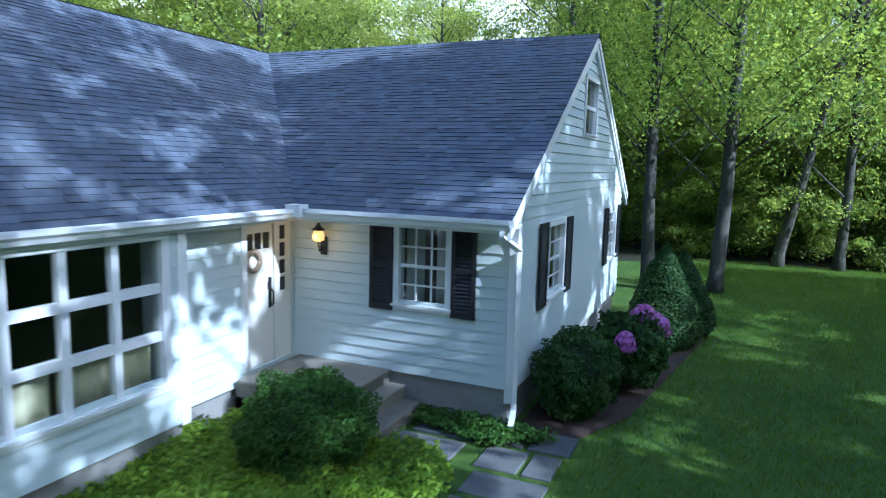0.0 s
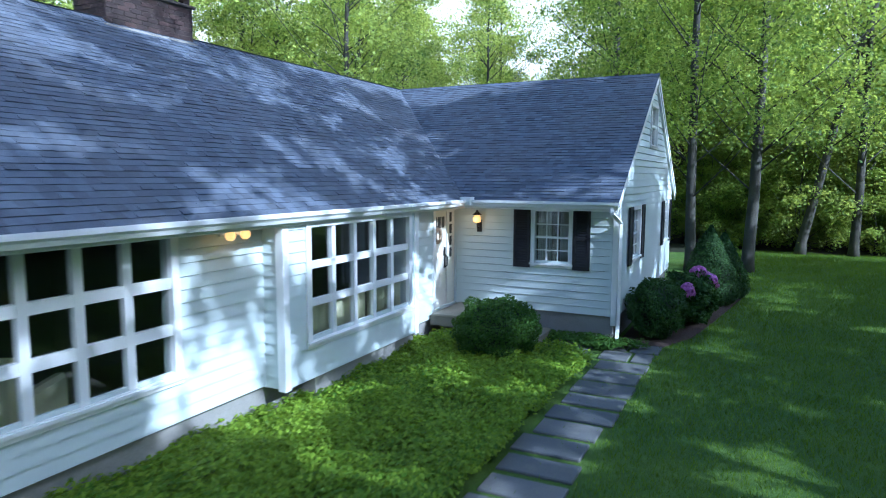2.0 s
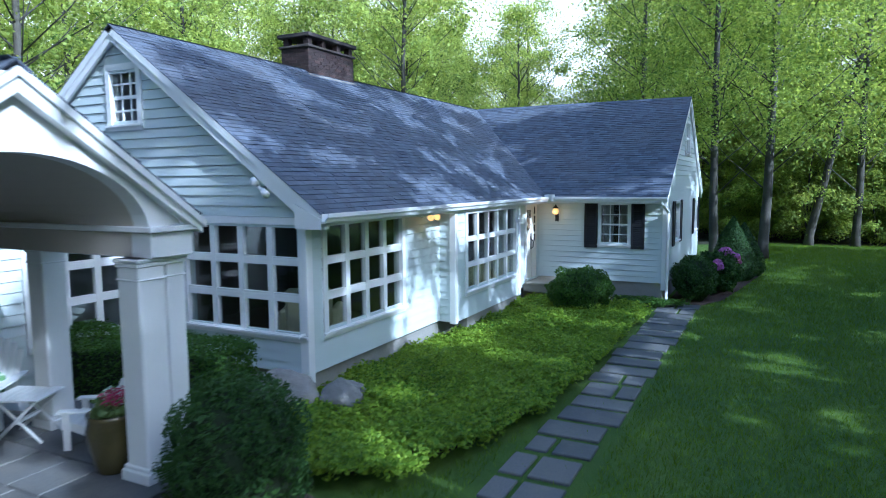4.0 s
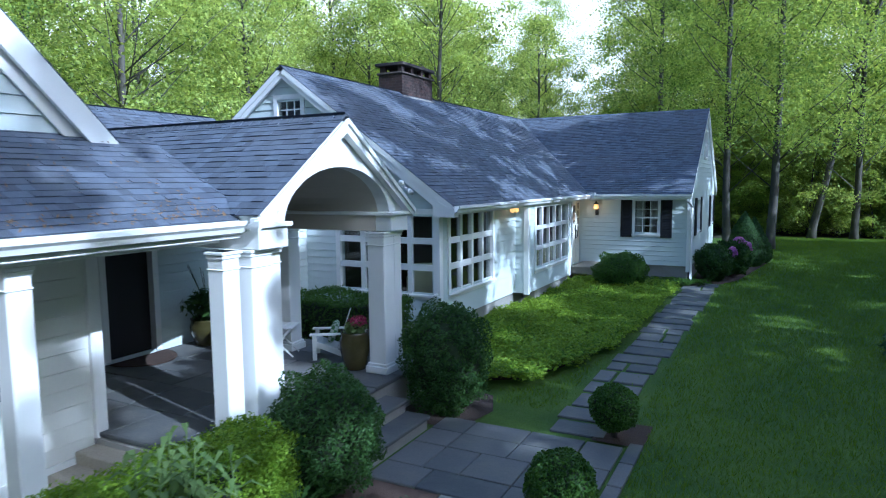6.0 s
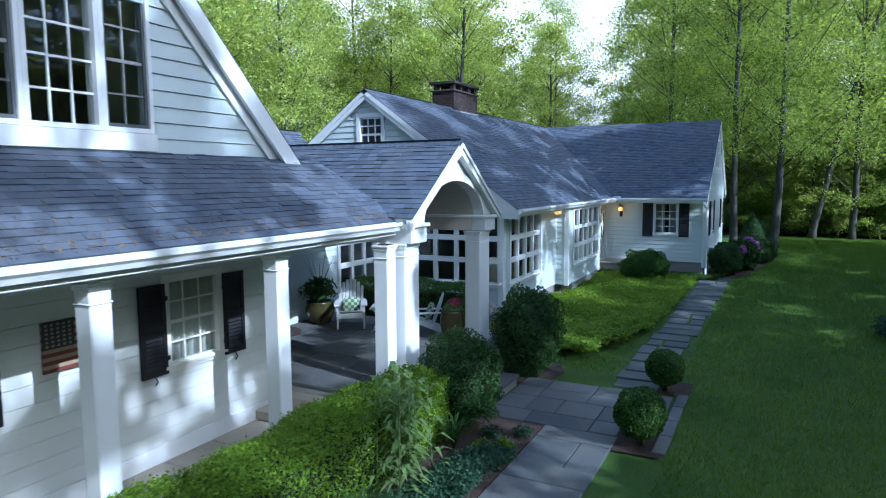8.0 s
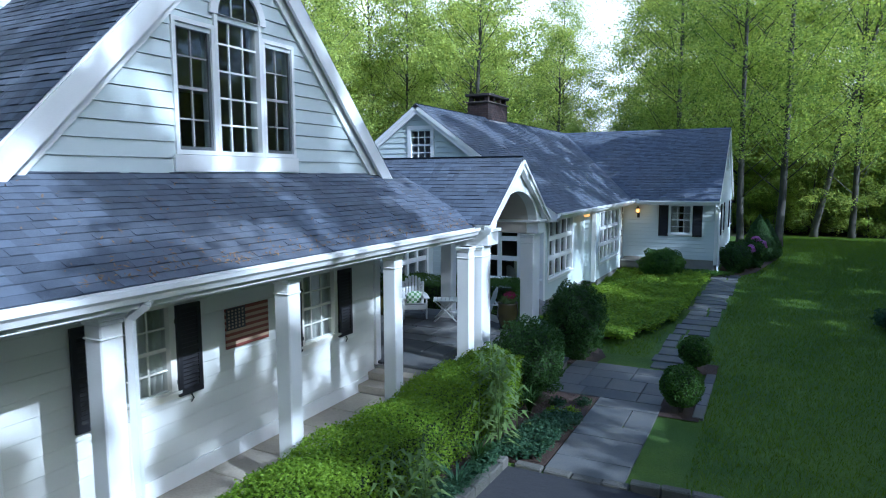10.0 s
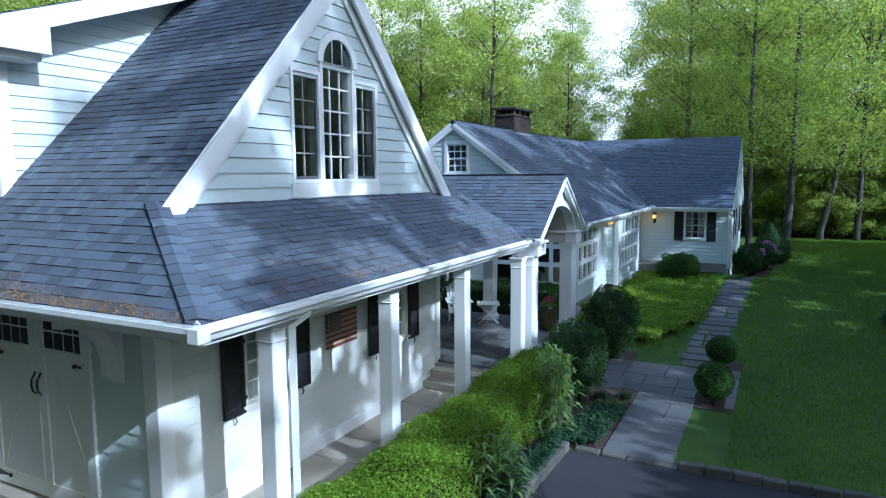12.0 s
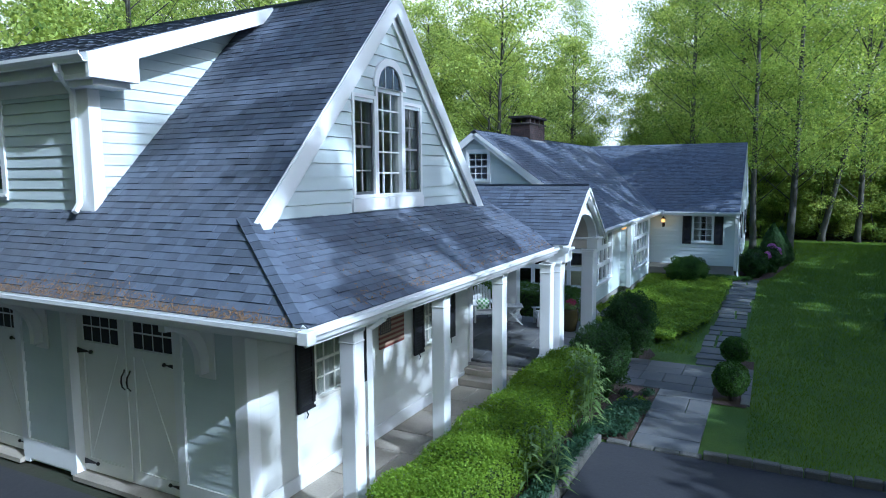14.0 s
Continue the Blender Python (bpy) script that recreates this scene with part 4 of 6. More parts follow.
build_wall(wn2, garage, PORCH_SIDING, (), 0.19, butt=0.012, gap=0.006)
# dark sheet standing for the shade inside the garage
box("room_wall", -9.0, -8.9, -15.6, -9.95, 0.1, 2.7, ROOM, garage)
# south wall with the garage doors
wf = Wall((-20.0, -15.98), (1, 0), (0, -1), 12.47, 0.02, [(0, 2.8), (12.47, 2.8)])
GD = [(-13.95 + 20, -11.95 + 20, 0.02, 2.45), (-10.72 + 20, -8.68 + 20, 0.02, 2.45)]
build_wall(wf, garage, SIDING, GD, 0.15)
for k, (a, b, z0, z1) in enumerate(GD):
    for p, q in ((a - 0.14, a), (b, b + 0.14)):
        wf.piece("door_casing", p, q, 0.0, 2.62, -0.1, 0.05, WHITE, garage)
    wf.piece("door_head", a, b, z1, z1 + 0.16, -0.1, 0.045, WHITE, garage)
    wf.piece("door_sill", a, b, -0.02, 0.045, -0.2, 0.12, PORCHSTONE, garage, "pale stone sill under the garage door")
    gd = wf.piece("garage_door", a, b, 0.06, z1, -0.14, -0.09, DOOR_WHITE, garage, "cream carriage-style garage door with small panes")
    for i in range(2):
        h0 = a + 0.02 + i * (b - a) / 2
        h1 = h0 + (b - a) / 2 - 0.04
        for bx in ((h0, h0 + 0.12, 0.1, 2.4), (h1 - 0.12, h1, 0.1, 2.4), (h0 + 0.12, h1 - 0.12, 0.1, 0.26), (h0 + 0.12, h1 - 0.12, 1.83, 1.94), (h0 + 0.12, h1 - 0.12, 2.38, 2.4)):
            wf.piece("stile", *bx, -0.09, -0.072, DOOR_WHITE, gd)
        # diagonal brace
        bm = bmesh.new()
        ua, ub = (h0 + 0.14, h1 - 0.14) if i else (h1 - 0.14, h0 + 0.14)
        add_prism(bm, [wf.at(ua, 1.86, -0.09), wf.at(ua + (0.12 if i else -0.12), 1.86, -0.09), wf.at(ub, 0.42, -0.09), wf.at(ub, 0.28, -0.09)], wf.n * 0.007)
        part("brace", bm, DOOR_WHITE, gd)
        # panes painted black for the dark garage behind them
        cw = (h1 - h0 - 0.24) / 4
        for ci in range(4):
            for ri in range(2):
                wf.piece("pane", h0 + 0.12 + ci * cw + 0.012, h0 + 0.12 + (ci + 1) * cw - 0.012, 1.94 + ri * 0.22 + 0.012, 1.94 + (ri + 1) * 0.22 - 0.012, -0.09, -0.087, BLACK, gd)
        ho = h0 if i == 0 else h1
        sg = 1 if i == 0 else -1
        for zz in (0.2, 1.80):
            bm = bmesh.new()
            add_prism(bm, [wf.at(ho, zz - 0.04, -0.072), wf.at(ho + sg * 0.2, zz - 0.012, -0.072), wf.at(ho + sg * 0.27, zz, -0.072), wf.at(ho + sg * 0.2, zz + 0.012, -0.072), wf.at(ho, zz + 0.04, -0.072)], wf.n * 0.012)
            bmesh.ops.create_icosphere(bm, subdivisions=2, radius=0.028, matrix=Matrix.Translation(wf.at(ho + sg * 0.28, zz, -0.068)))
            part("strap_hinge", bm, IRON, gd)
        hu = (a + b) / 2 + (-0.055 if i == 0 else 0.055)
        tube("handle", [wf.at(hu, 1.36, -0.07), wf.at(hu - 0.012, 1.41, -0.035), wf.at(hu - 0.02, 1.48, -0.03), wf.at(hu - 0.008, 1.55, -0.03), wf.at(hu + 0.012, 1.60, -0.05), wf.at(hu + 0.01, 1.64, -0.072)], (0.008, 0.01, 0.013, 0.011, 0.01, 0.014), IRON, gd)
# piers, brackets, corner
for u in (-11.33 + 20, -8.12 + 20):
    bm = bmesh.new()
    for k in range(12):
        a0, a1 = radians(k * 7.5), radians(k * 7.5 + 7.5)
        ring = [(0.64 - r * math.cos(a), 2.0 + r * math.sin(a)) for r, a in ((0.60, a0), (0.60, a1), (0.47, a1), (0.47, a0))]
        add_prism(bm, [wf.at(u - 0.05, z, o) for o, z in ring], wf.u * 0.10)
    wf.block(bm, u - 0.05, u + 0.05, 1.86, 2.02, 0.045, 0.17)
    bmesh.ops.remove_doubles(bm, verts=bm.verts, dist=0.0005)
    part("bracket", bm, WHITE, garage, "curved white eave bracket")
    wf.piece("bracket_board", u - 0.12, u + 0.14, 1.78, 2.62, 0.024, 0.045, WHITE, garage)
wf.piece("skirt_board", -11.81 + 20, -10.86 + 20, 0.06, 0.36, 0.024, 0.05, WHITE, garage)
wf.piece("skirt_board", -8.54 + 20, -7.66 + 20, 0.06, 0.36, 0.024, 0.05, WHITE, garage)
box("corner_board", -7.68, -7.48, -16.03, -15.83, 0.0, 2.68, WHITE, garage)
# eaves
box("eave_soffit", -22, PX + 0.0, EY + 0.02, -15.99, 2.60, 2.64, WHITE, garage)
box("eave_soffit", GX, PX - 0.02, -16.0, -8.98, 2.60, 2.64, WHITE, garage)
box("porch_beam", -6.40, -6.16, -15.72, -9.30, 2.53, 2.66, WHITE, garage)
box("fascia", -22, PX - 0.02, EY - 0.01, EY + 0.02, 2.6, 2.75, WHITE, garage)
box("fascia", PX - 0.02, PX + 0.01, EY - 0.01, -9.0, 2.58, 2.74, WHITE, garage)
build_gutter(garage, (-22, EY - 0.012, 2.76), (PX + 0.12, EY - 0.012, 2.76), (0, -1, 0))
build_gutter(garage, (PX + 0.012, EY - 0.12, 2.76), (PX + 0.012, -9.0, 2.76), (1, 0, 0))
box("gutter_corner", PX + 0.008, PX + 0.138, EY - 0.138, EY - 0.008, 2.638, 2.766, WHITE, garage, 0.008)
box("gutter_box", PX - 0.12, PX + 0.16, -9.2, -8.9, 2.66, 2.84, WHITE, garage)
for y in (-15.64, -13.47, -11.28):
    build_column(garage, -6.28, y, 0.20, 0.20, 0.12, 2.53)
build_downspout(garage, [(-5.93, -15.49, 2.655), (-5.94, -15.49, 2.62), (-6.12, -15.52, 2.49), (-6.12, -15.52, 0.25), (-6.0, -15.5, 0.16)])
# the porch floor and its steps
porch = thing("porch_floor", "tan stone slab walk under the garage porch", "porch floor", kind="structure")
box("slab_base", -7.52, -5.66, -16.4, -9.9, -0.05, 0.07, CONCRETE, porch, 0.0)
flags(porch, -7.50, -5.64, -16.42, -10.42, 0.12, 9, material=PORCHSTONE, row=0.95)
for y0, zt in ((-10.42, 0.25), (-10.12, 0.38)):
    box("step", -7.50, -5.70, y0, -9.87, zt - 0.13, zt, PORCHSTONE, porch, 0.01)

# shed dormer
dorm_x, dorm_y = -10.2, -15.85
DZ, DS = 5.70, (GRZ - 5.70) / (16.15 - 12.75)
wdm = Wall((-20.0, dorm_y), (1, 0), (0, -1), 9.8, gz(dorm_y) - 0.02, [(0, DZ + 0.05), (9.8, DZ + 0.05)])
DW = (-13.4 + 20, -12.2 + 20, 3.95, 5.2)
build_wall(wdm, garage, SIDING, [DW], 0.15)
build_window(wdm, garage, *DW, 2, 3, 0.1, 0.03)
# dark sheet standing for the shade inside the dormer
box("attic_room", -20, -10.4, -14.6, -14.5, 3.5, 5.6, ROOM, garage)
bm = bmesh.new()
side_pts = [(dorm_x, dorm_y, gz(dorm_y) - 0.05), (dorm_x, GR, GRZ - 0.1), (dorm_x, GR, GRZ - 0.06), (dorm_x, dorm_y, DZ + 0.06)]
add_prism(bm, side_pts, (-0.12, 0, 0))
dw = part("wall", bm, SIDING, garage)
z = gz(dorm_y)
while z < 6.6:
    ya = dorm_y
    yb = GR - (GRZ - z) / GS
    zt = z + 0.15
    yc = GR - (GRZ - zt) / GS
    ytop = max(dorm_y, -16.15 + (zt - DZ) / DS)
    ylow = max(dorm_y, -16.15 + (z - DZ) / DS)
    if yb - ylow > 0.05:
        v = [(dorm_x, ylow, z), (dorm_x + 0.024, ylow, z), (dorm_x + 0.024, yb, z), (dorm_x, yb, z), (dorm_x, ytop, zt + 0.008), (dorm_x + 0.007, ytop, zt + 0.008), (dorm_x + 0.007, yc, zt + 0.008), (dorm_x, yc, zt + 0.008)]
        from_arrays("clapboard", v, [(0, 1, 2, 3), (1, 5, 6, 2), (5, 4, 7, 6), (0, 4, 5, 1), (3, 2, 6, 7), (0, 3, 7, 4)], SIDING, dw)
    z = zt
box("corner_board", dorm_x - 0.26, dorm_x + 0.035, dorm_y - 0.035, dorm_y + 0.14, gz(dorm_y) - 0.1, DZ - 0.1, WHITE, garage)
build_roof(garage, [(-22, -16.15, DZ), (-9.72, -16.15, DZ), (-9.72, GR - 0.05, GRZ + 0.02), (-22, GR - 0.05, GRZ + 0.02)], 0.08, seed=31)
prism("rake_board", [(-9.70, -16.17, DZ - 0.01), (-9.70, GR - 0.05, GRZ - 0.0), (-9.70, GR - 0.05, GRZ - 0.2), (-9.70, -15.45, DZ + 0.02), (-9.70, -15.45, DZ - 0.3), (-9.70, -16.17, DZ - 0.3)], (-0.05, 0, 0), WHITE, garage)
prism("rake_soffit", [(-9.75, -15.9, DZ - 0.03), (-9.75, GR - 0.2, GRZ - 0.15), (-9.75, GR - 0.2, GRZ - 0.18), (-9.75, -15.9, DZ - 0.07)], (-0.45, 0, 0), WHITE, garage)
box("eave_return", dorm_x - 0.3, -9.75, -16.12, -15.45, DZ - 0.30, DZ - 0.24, WHITE, garage)
box("return_moulding", dorm_x - 0.2, -9.82, -16.04, -15.5, DZ - 0.38, DZ - 0.30, WHITE, garage)
box("dormer_soffit", -22, -9.76, -16.12, dorm_y + 0.02, DZ - 0.24, DZ - 0.10, WHITE, garage)
box("frieze_board", -20, dorm_x - 0.26, dorm_y - 0.04, dorm_y, DZ - 0.42, DZ - 0.24, WHITE, garage)
build_gutter(garage, (-22, -16.16, DZ + 0.0), (-9.72, -16.16, DZ + 0.0), (0, -1, 0))
build_downspout(garage, [(-10.25, -16.22, DZ - 0.1), (-10.25, -16.2, DZ - 0.2), (-10.40, -15.93, DZ - 0.42), (-10.40, -15.93, gz(dorm_y) + 0.1), (-10.34, -16.05, gz(dorm_y) - 0.02)])

# ---- plants ----
def leaf_cards(name, centres, normals, size, material, parent, rng, aspect=0.55, kind="", jitter=0.5, bend=0.25, label=""):
    """Small bent leaves, one island each: four corners, folded along the middle."""
    n = len(centres)
    c = np.asarray(centres)
    nn = np.asarray(normals) + rng.normal(0, jitter, (n, 3))
    nn /= np.linalg.norm(nn, axis=1, keepdims=True) + 1e-9
    t = np.cross(nn, rng.normal(0, 1, (n, 3)))
    t /= np.linalg.norm(t, axis=1, keepdims=True) + 1e-9
    b = np.cross(nn, t)
    s = (size * rng.uniform(0.6, 1.3, n))[:, None]
    v = np.stack([c - t * s * 0.5, c + b * s * aspect * 0.5 - nn * s * bend * 0.3, c + t * s * 0.5 - nn * s * bend * 0.2, c - b * s * aspect * 0.5 - nn * s * bend * 0.3], 1).reshape(-1, 3)
    f = np.arange(4 * n).reshape(n, 4)
    return from_arrays(name, v, f, material, parent, label, kind)


def blob(rng, n, rx, ry, rz, shell=0.35, lumps=1.0):
    """Points in an ellipsoid, near its skin, and their outward ways."""
    d = rng.normal(0, 1, (n, 3))
    d /= np.linalg.norm(d, axis=1, keepdims=True)
    r = 1 - shell * rng.random(n) ** 1.5
    ph = rng.uniform(0, math.tau, 4)
    lump = 1 + lumps * (0.08 * np.sin(d[:, 0] * 6 + d[:, 2] * 5 + ph[0]) + 0.07 * np.sin(d[:, 1] * 8 + d[:, 0] * 4 + ph[1]) + 0.06 * np.sin(d[:, 2] * 11 + d[:, 1] * 7 + ph[2]) + 0.04 * np.sin(d[:, 0] * 17 + d[:, 2] * 13 + ph[3]))
    return d * (r * lump)[:, None] * np.array([rx, ry, rz]), d


def build_tree(name, seed, height, crown_lo, spread, trunk_r, clumps, leaves, leaf, material, label, lean=0.0, tight=(0.15, 0.34), sway=0.22):
    rng = np.random.default_rng(seed)
    tree = thing(name, label, "tree")
    bm = bmesh.new()
    drift = rng.normal(0, sway, (8, 2)).cumsum(0) * 0.35
    pts = [(drift[i, 0] + lean * (i / 7) ** 1.2 * height * 0.3, drift[i, 1], -0.15 + height * 0.93 * i / 7) for i in range(8)]
    pts[0] = (0, 0, -0.15)
    rad = [trunk_r * (1.35 if i == 0 else 1 - 0.82 * i / 7) for i in range(8)]
    pts.insert(1, (pts[1][0] * 0.1, pts[1][1] * 0.1, 0.5))
    rad.insert(1, trunk_r * 1.03)
    add_tube(bm, pts, rad, 9)
    cs = []
    for k in range(clumps):
        f = (k + rng.random()) / clumps
        h = crown_lo + (height - crown_lo) * f
        i = min(7, int(h / height * 7.5) + 1)
        base = Vector(pts[i])
        a = k * 2.4 + rng.normal(0, 0.4)
        shape = math.sin(math.pi * min(1, 0.18 + 0.8 * f)) ** 0.7
        r = spread * shape * rng.uniform(0.35, 1.05)
        tip = Vector((base.x + r * math.cos(a), base.y + r * math.sin(a), h + rng.normal(0, 0.3)))
        if k % 2 == 0:
            sh_ = max(0.4, tip.z - 0.75 * r - 0.3)
            g = sh_ / (height * 0.93) * 7
            gi = min(6, int(g))
            tp = [Vector(pts[0])] + [Vector(q_) for q_ in pts[2:]]
            start = tp[gi].lerp(tp[gi + 1], g - gi)
            q = start.lerp(tip, 0.55) + Vector((0, 0, -0.06 * r))
            add_tube(bm, [start, q, tip], (trunk_r * 0.17, trunk_r * 0.10, 0.012), 5)
        cs.append((tip, spread * rng.uniform(*tight)))
    part("trunk", bm, BARK, tree, smooth=True)
    cc, nn = [], []
    per = leaves // clumps
    for tip, r in cs:
        p = rng.normal(0, 1, (per, 3)) * np.array([r, r, r * 0.5]) * 0.62
        p[:, 2] -= 0.10 * (p[:, 0] ** 2 + p[:, 1] ** 2) / max(r, 0.2)
        cc.append(p + np.array(tip))
        nn.append(np.tile([0, 0, 1.0], (per, 1)))
    leaf_cards("crown", np.concatenate(cc), np.concatenate(nn), leaf, material, tree, rng, 0.62, jitter=1.0)
    return tree


def plant_at(x, y, turn, s):
    return pose(x, y, 0, 0, 0, turn) @ Matrix.Diagonal((s, s, s, 1))


protos = {
    "oak": build_tree("tree", 11, 19, 3.6, 4.8, 0.21, 110, 26000, 0.19, LEAF, "tall broad-leaved tree with a grey trunk in the wood", tight=(0.13, 0.27)),
    "maple": build_tree("tree", 12, 17, 2.4, 4.4, 0.22, 116, 26000, 0.18, LEAF, "tall maple with layered light green leaves", tight=(0.13, 0.27)),
    "ash": build_tree("tree", 13, 21, 4.8, 4.2, 0.20, 90, 27000, 0.145, LEAF_DARK, "tall straight tree with a bare lower trunk", sway=0.07),
    # shade, lofty, understorey and outer are unseen trees that only shape the light
    "shade": build_tree("tree", 16, 22, 5.0, 5.6, 0.3, 96, 13400, 0.36, LEAF, "spreading tree out of view, added to dapple house and lawn", tight=(0.07, 0.12)),
    "lofty": build_tree("tree", 18, 26, 17.5, 4.2, 0.3, 60, 7500, 0.34, LEAF, "very tall tree out of view, its high crown added to shade the roofs", tight=(0.10, 0.17)),
    "leaning": build_tree("tree", 17, 20, 7.0, 4.2, 0.19, 66, 13000, 0.19, LEAF_DARK, "slender leaning tree at the wood's edge", lean=0.75, sway=0.08),
    "sapling": build_tree("young_tree", 14, 7.0, 0.8, 2.1, 0.06, 54, 12000, 0.125, LEAF, "young leafy tree at the wood's edge"),
    "thicket": build_tree("young_tree", 15, 4.2, 0.3, 1.9, 0.05, 48, 11000, 0.115, LEAF_DARK, "leafy undergrowth shrub at the wood's edge"),
    "understorey": build_tree("tree", 20, 11.5, 1.6, 3.4, 0.14, 70, 9500, 0.36, LEAF, "dense lower tree out of view to the east, added to shade the lawn", tight=(0.16, 0.26)),
    "outer": build_tree("tree", 19, 22, 2.0, 5.6, 0.26, 70, 5200, 0.6, LEAF, "broad-leaved tree out of view, added to block sky light"),
}
used = set()


def place_tree(kind, x, y, turn, s):
    ob = protos[kind]
    if kind not in used:
        used.add(kind)
        ob.matrix_basis = plant_at(x, y, turn, s)
        ob["group"] = "trees of the wood"
        return ob
    made = copy_thing(ob, pose(x, y, 0, 0, 0, turn))
    made.scale = (s, s, s)
    return made


rt = random.Random(5)
# trunks that stand out at the lawn's edge
for kind, x, y, turn, s in (("ash", -1.35, 18.0, 30, 0.98), ("ash", -3.1, 17.5, 200, 0.9), ("oak", -4.6, 27.5, 100, 1.15), ("leaning", 0.5, 24.4, 8, 1.0), ("ash", 2.4, 24.6, 90, 0.9),
                            ("oak", 7.5, 32.5, 10, 1.0), ("maple", 0.6, 31.0, 60, 1.1), ("ash", -7.0, 24.0, 160, 1.0), ("oak", -19.5, 21.0, 20, 1.0)):
    place_tree(kind, x, y, turn, s)
# the wood to the north and west
spots = []
tries = 0
while len(spots) < 84 and tries < 6000:
    tries += 1
    x, y = rt.uniform(-52, 15), rt.uniform(-24, 62)
    north = y > 28 + 0.08 * x
    west = x < -21 - 0.10 * abs(y)
    if x > 2 and y < 36:
        continue
    if y > 24 and abs(x + 4.2 + 0.29 * (y + 1)) < 2.3:
        continue
    if not (north or west) or any((x - a) ** 2 + (y - b) ** 2 < 19 for a, b in spots):
        continue
    spots.append((x, y))
for i, (x, y) in enumerate(spots):
    place_tree(("oak", "maple", "maple", "ash", "oak", "sapling")[i % 6], x, y, rt.uniform(0, 360), rt.uniform(0.8, 1.2))
for i in range(26):
    place_tree(("sapling", "thicket")[i % 2], -3.5 + 0.55 * i + rt.uniform(-0.4, 0.4), rt.uniform(25.6, 29.5), rt.uniform(0, 360), rt.uniform(0.8, 1.35))
for i in range(60):
    x = rt.uniform(-28, 14)
    y = rt.uniform(27.5, 38) if x > -18 else rt.uniform(10, 36)
    place_tree(("sapling", "thicket", "thicket")[i % 3], x, y, rt.uniform(0, 360), rt.uniform(0.7, 1.25))
# unseen trees added east of the lawn, placed and sized to shade the house
shade = [("shade", 13.5, -10.6, 0.76), ("shade", 10.5, -7.6, 0.70), ("lofty", 13, -2.5, 0.95), ("shade", 13, -6, 0.6), ("shade", 10.6, -1.2, 0.58), ("understorey", 14, 15, 0.95), ("understorey", 13, 18.4, 0.88), ("shade", 9.5, 3.5, 0.82), ("shade", 13, 9.0, 0.92), ("shade", 6.5, -28, 0.7),
         ("lofty", 15.5, -18.7, 0.88), ("shade", 17, -9, 1.04), ("shade", 14.5, -26, 0.82), ("shade", 18, 3, 0.98)]
# unseen low rows added to keep the sun off lawn and drive
shade += [("understorey", 11.8 + 0.8 * math.sin(i * 2.1), -27.0 + 3.4 * i, (0.80 if i < 6 else 0.62) + 0.05 * math.sin(i * 3.7)) for i in range(13)]
shade += [("understorey", 9.0 + 0.5 * math.sin(i * 2.3), -24.0 + 3.2 * i, 0.62) for i in range(5)]
shade += [("understorey", 15.4 + 0.8 * math.sin(i * 1.7), -25.5 + 3.4 * i, (0.98 if i < 6 else 0.79) + 0.06 * math.sin(i * 2.9)) for i in range(12)]
# unseen trees added to the south to cut sky light on the garage
shade += [("outer", -13, -28.5, 1.0), ("outer", -6.5, -29, 1.0), ("outer", -19, -27, 1.05), ("outer", -10, -31, 1.1), ("outer", -1, -30, 1.0), ("thicket", -15, -27.5, 1.5), ("thicket", -8, -28, 1.5), ("thicket", -11, -29, 1.6), ("outer", -2, -38, 1.0), ("outer", -9, -35, 1.0), ("outer", -15, -38, 1.1), ("outer", -21, -33, 1.0), ("outer", -27, -29, 1.1), ("outer", 5, -36, 1.0), ("outer", -6, -42, 1.1), ("sapling", -12, -32, 1.2), ("sapling", -4, -33, 1.2)]
# unseen eastern trees added to block the low sky
for i in range(24):
    shade.append((("outer", "outer", "sapling")[i % 3] if i < 16 else "sapling", rt.uniform(25, 40), -40 + i * 3.0, rt.uniform(0.62, 0.76)))
for i in range(14):
    shade.append(("thicket", rt.uniform(18, 24), -34 + i * 4.2, rt.uniform(1.1, 1.6)))
for kind, x, y, s in shade:
    place_tree(kind, x, y, rt.uniform(0, 360), s)


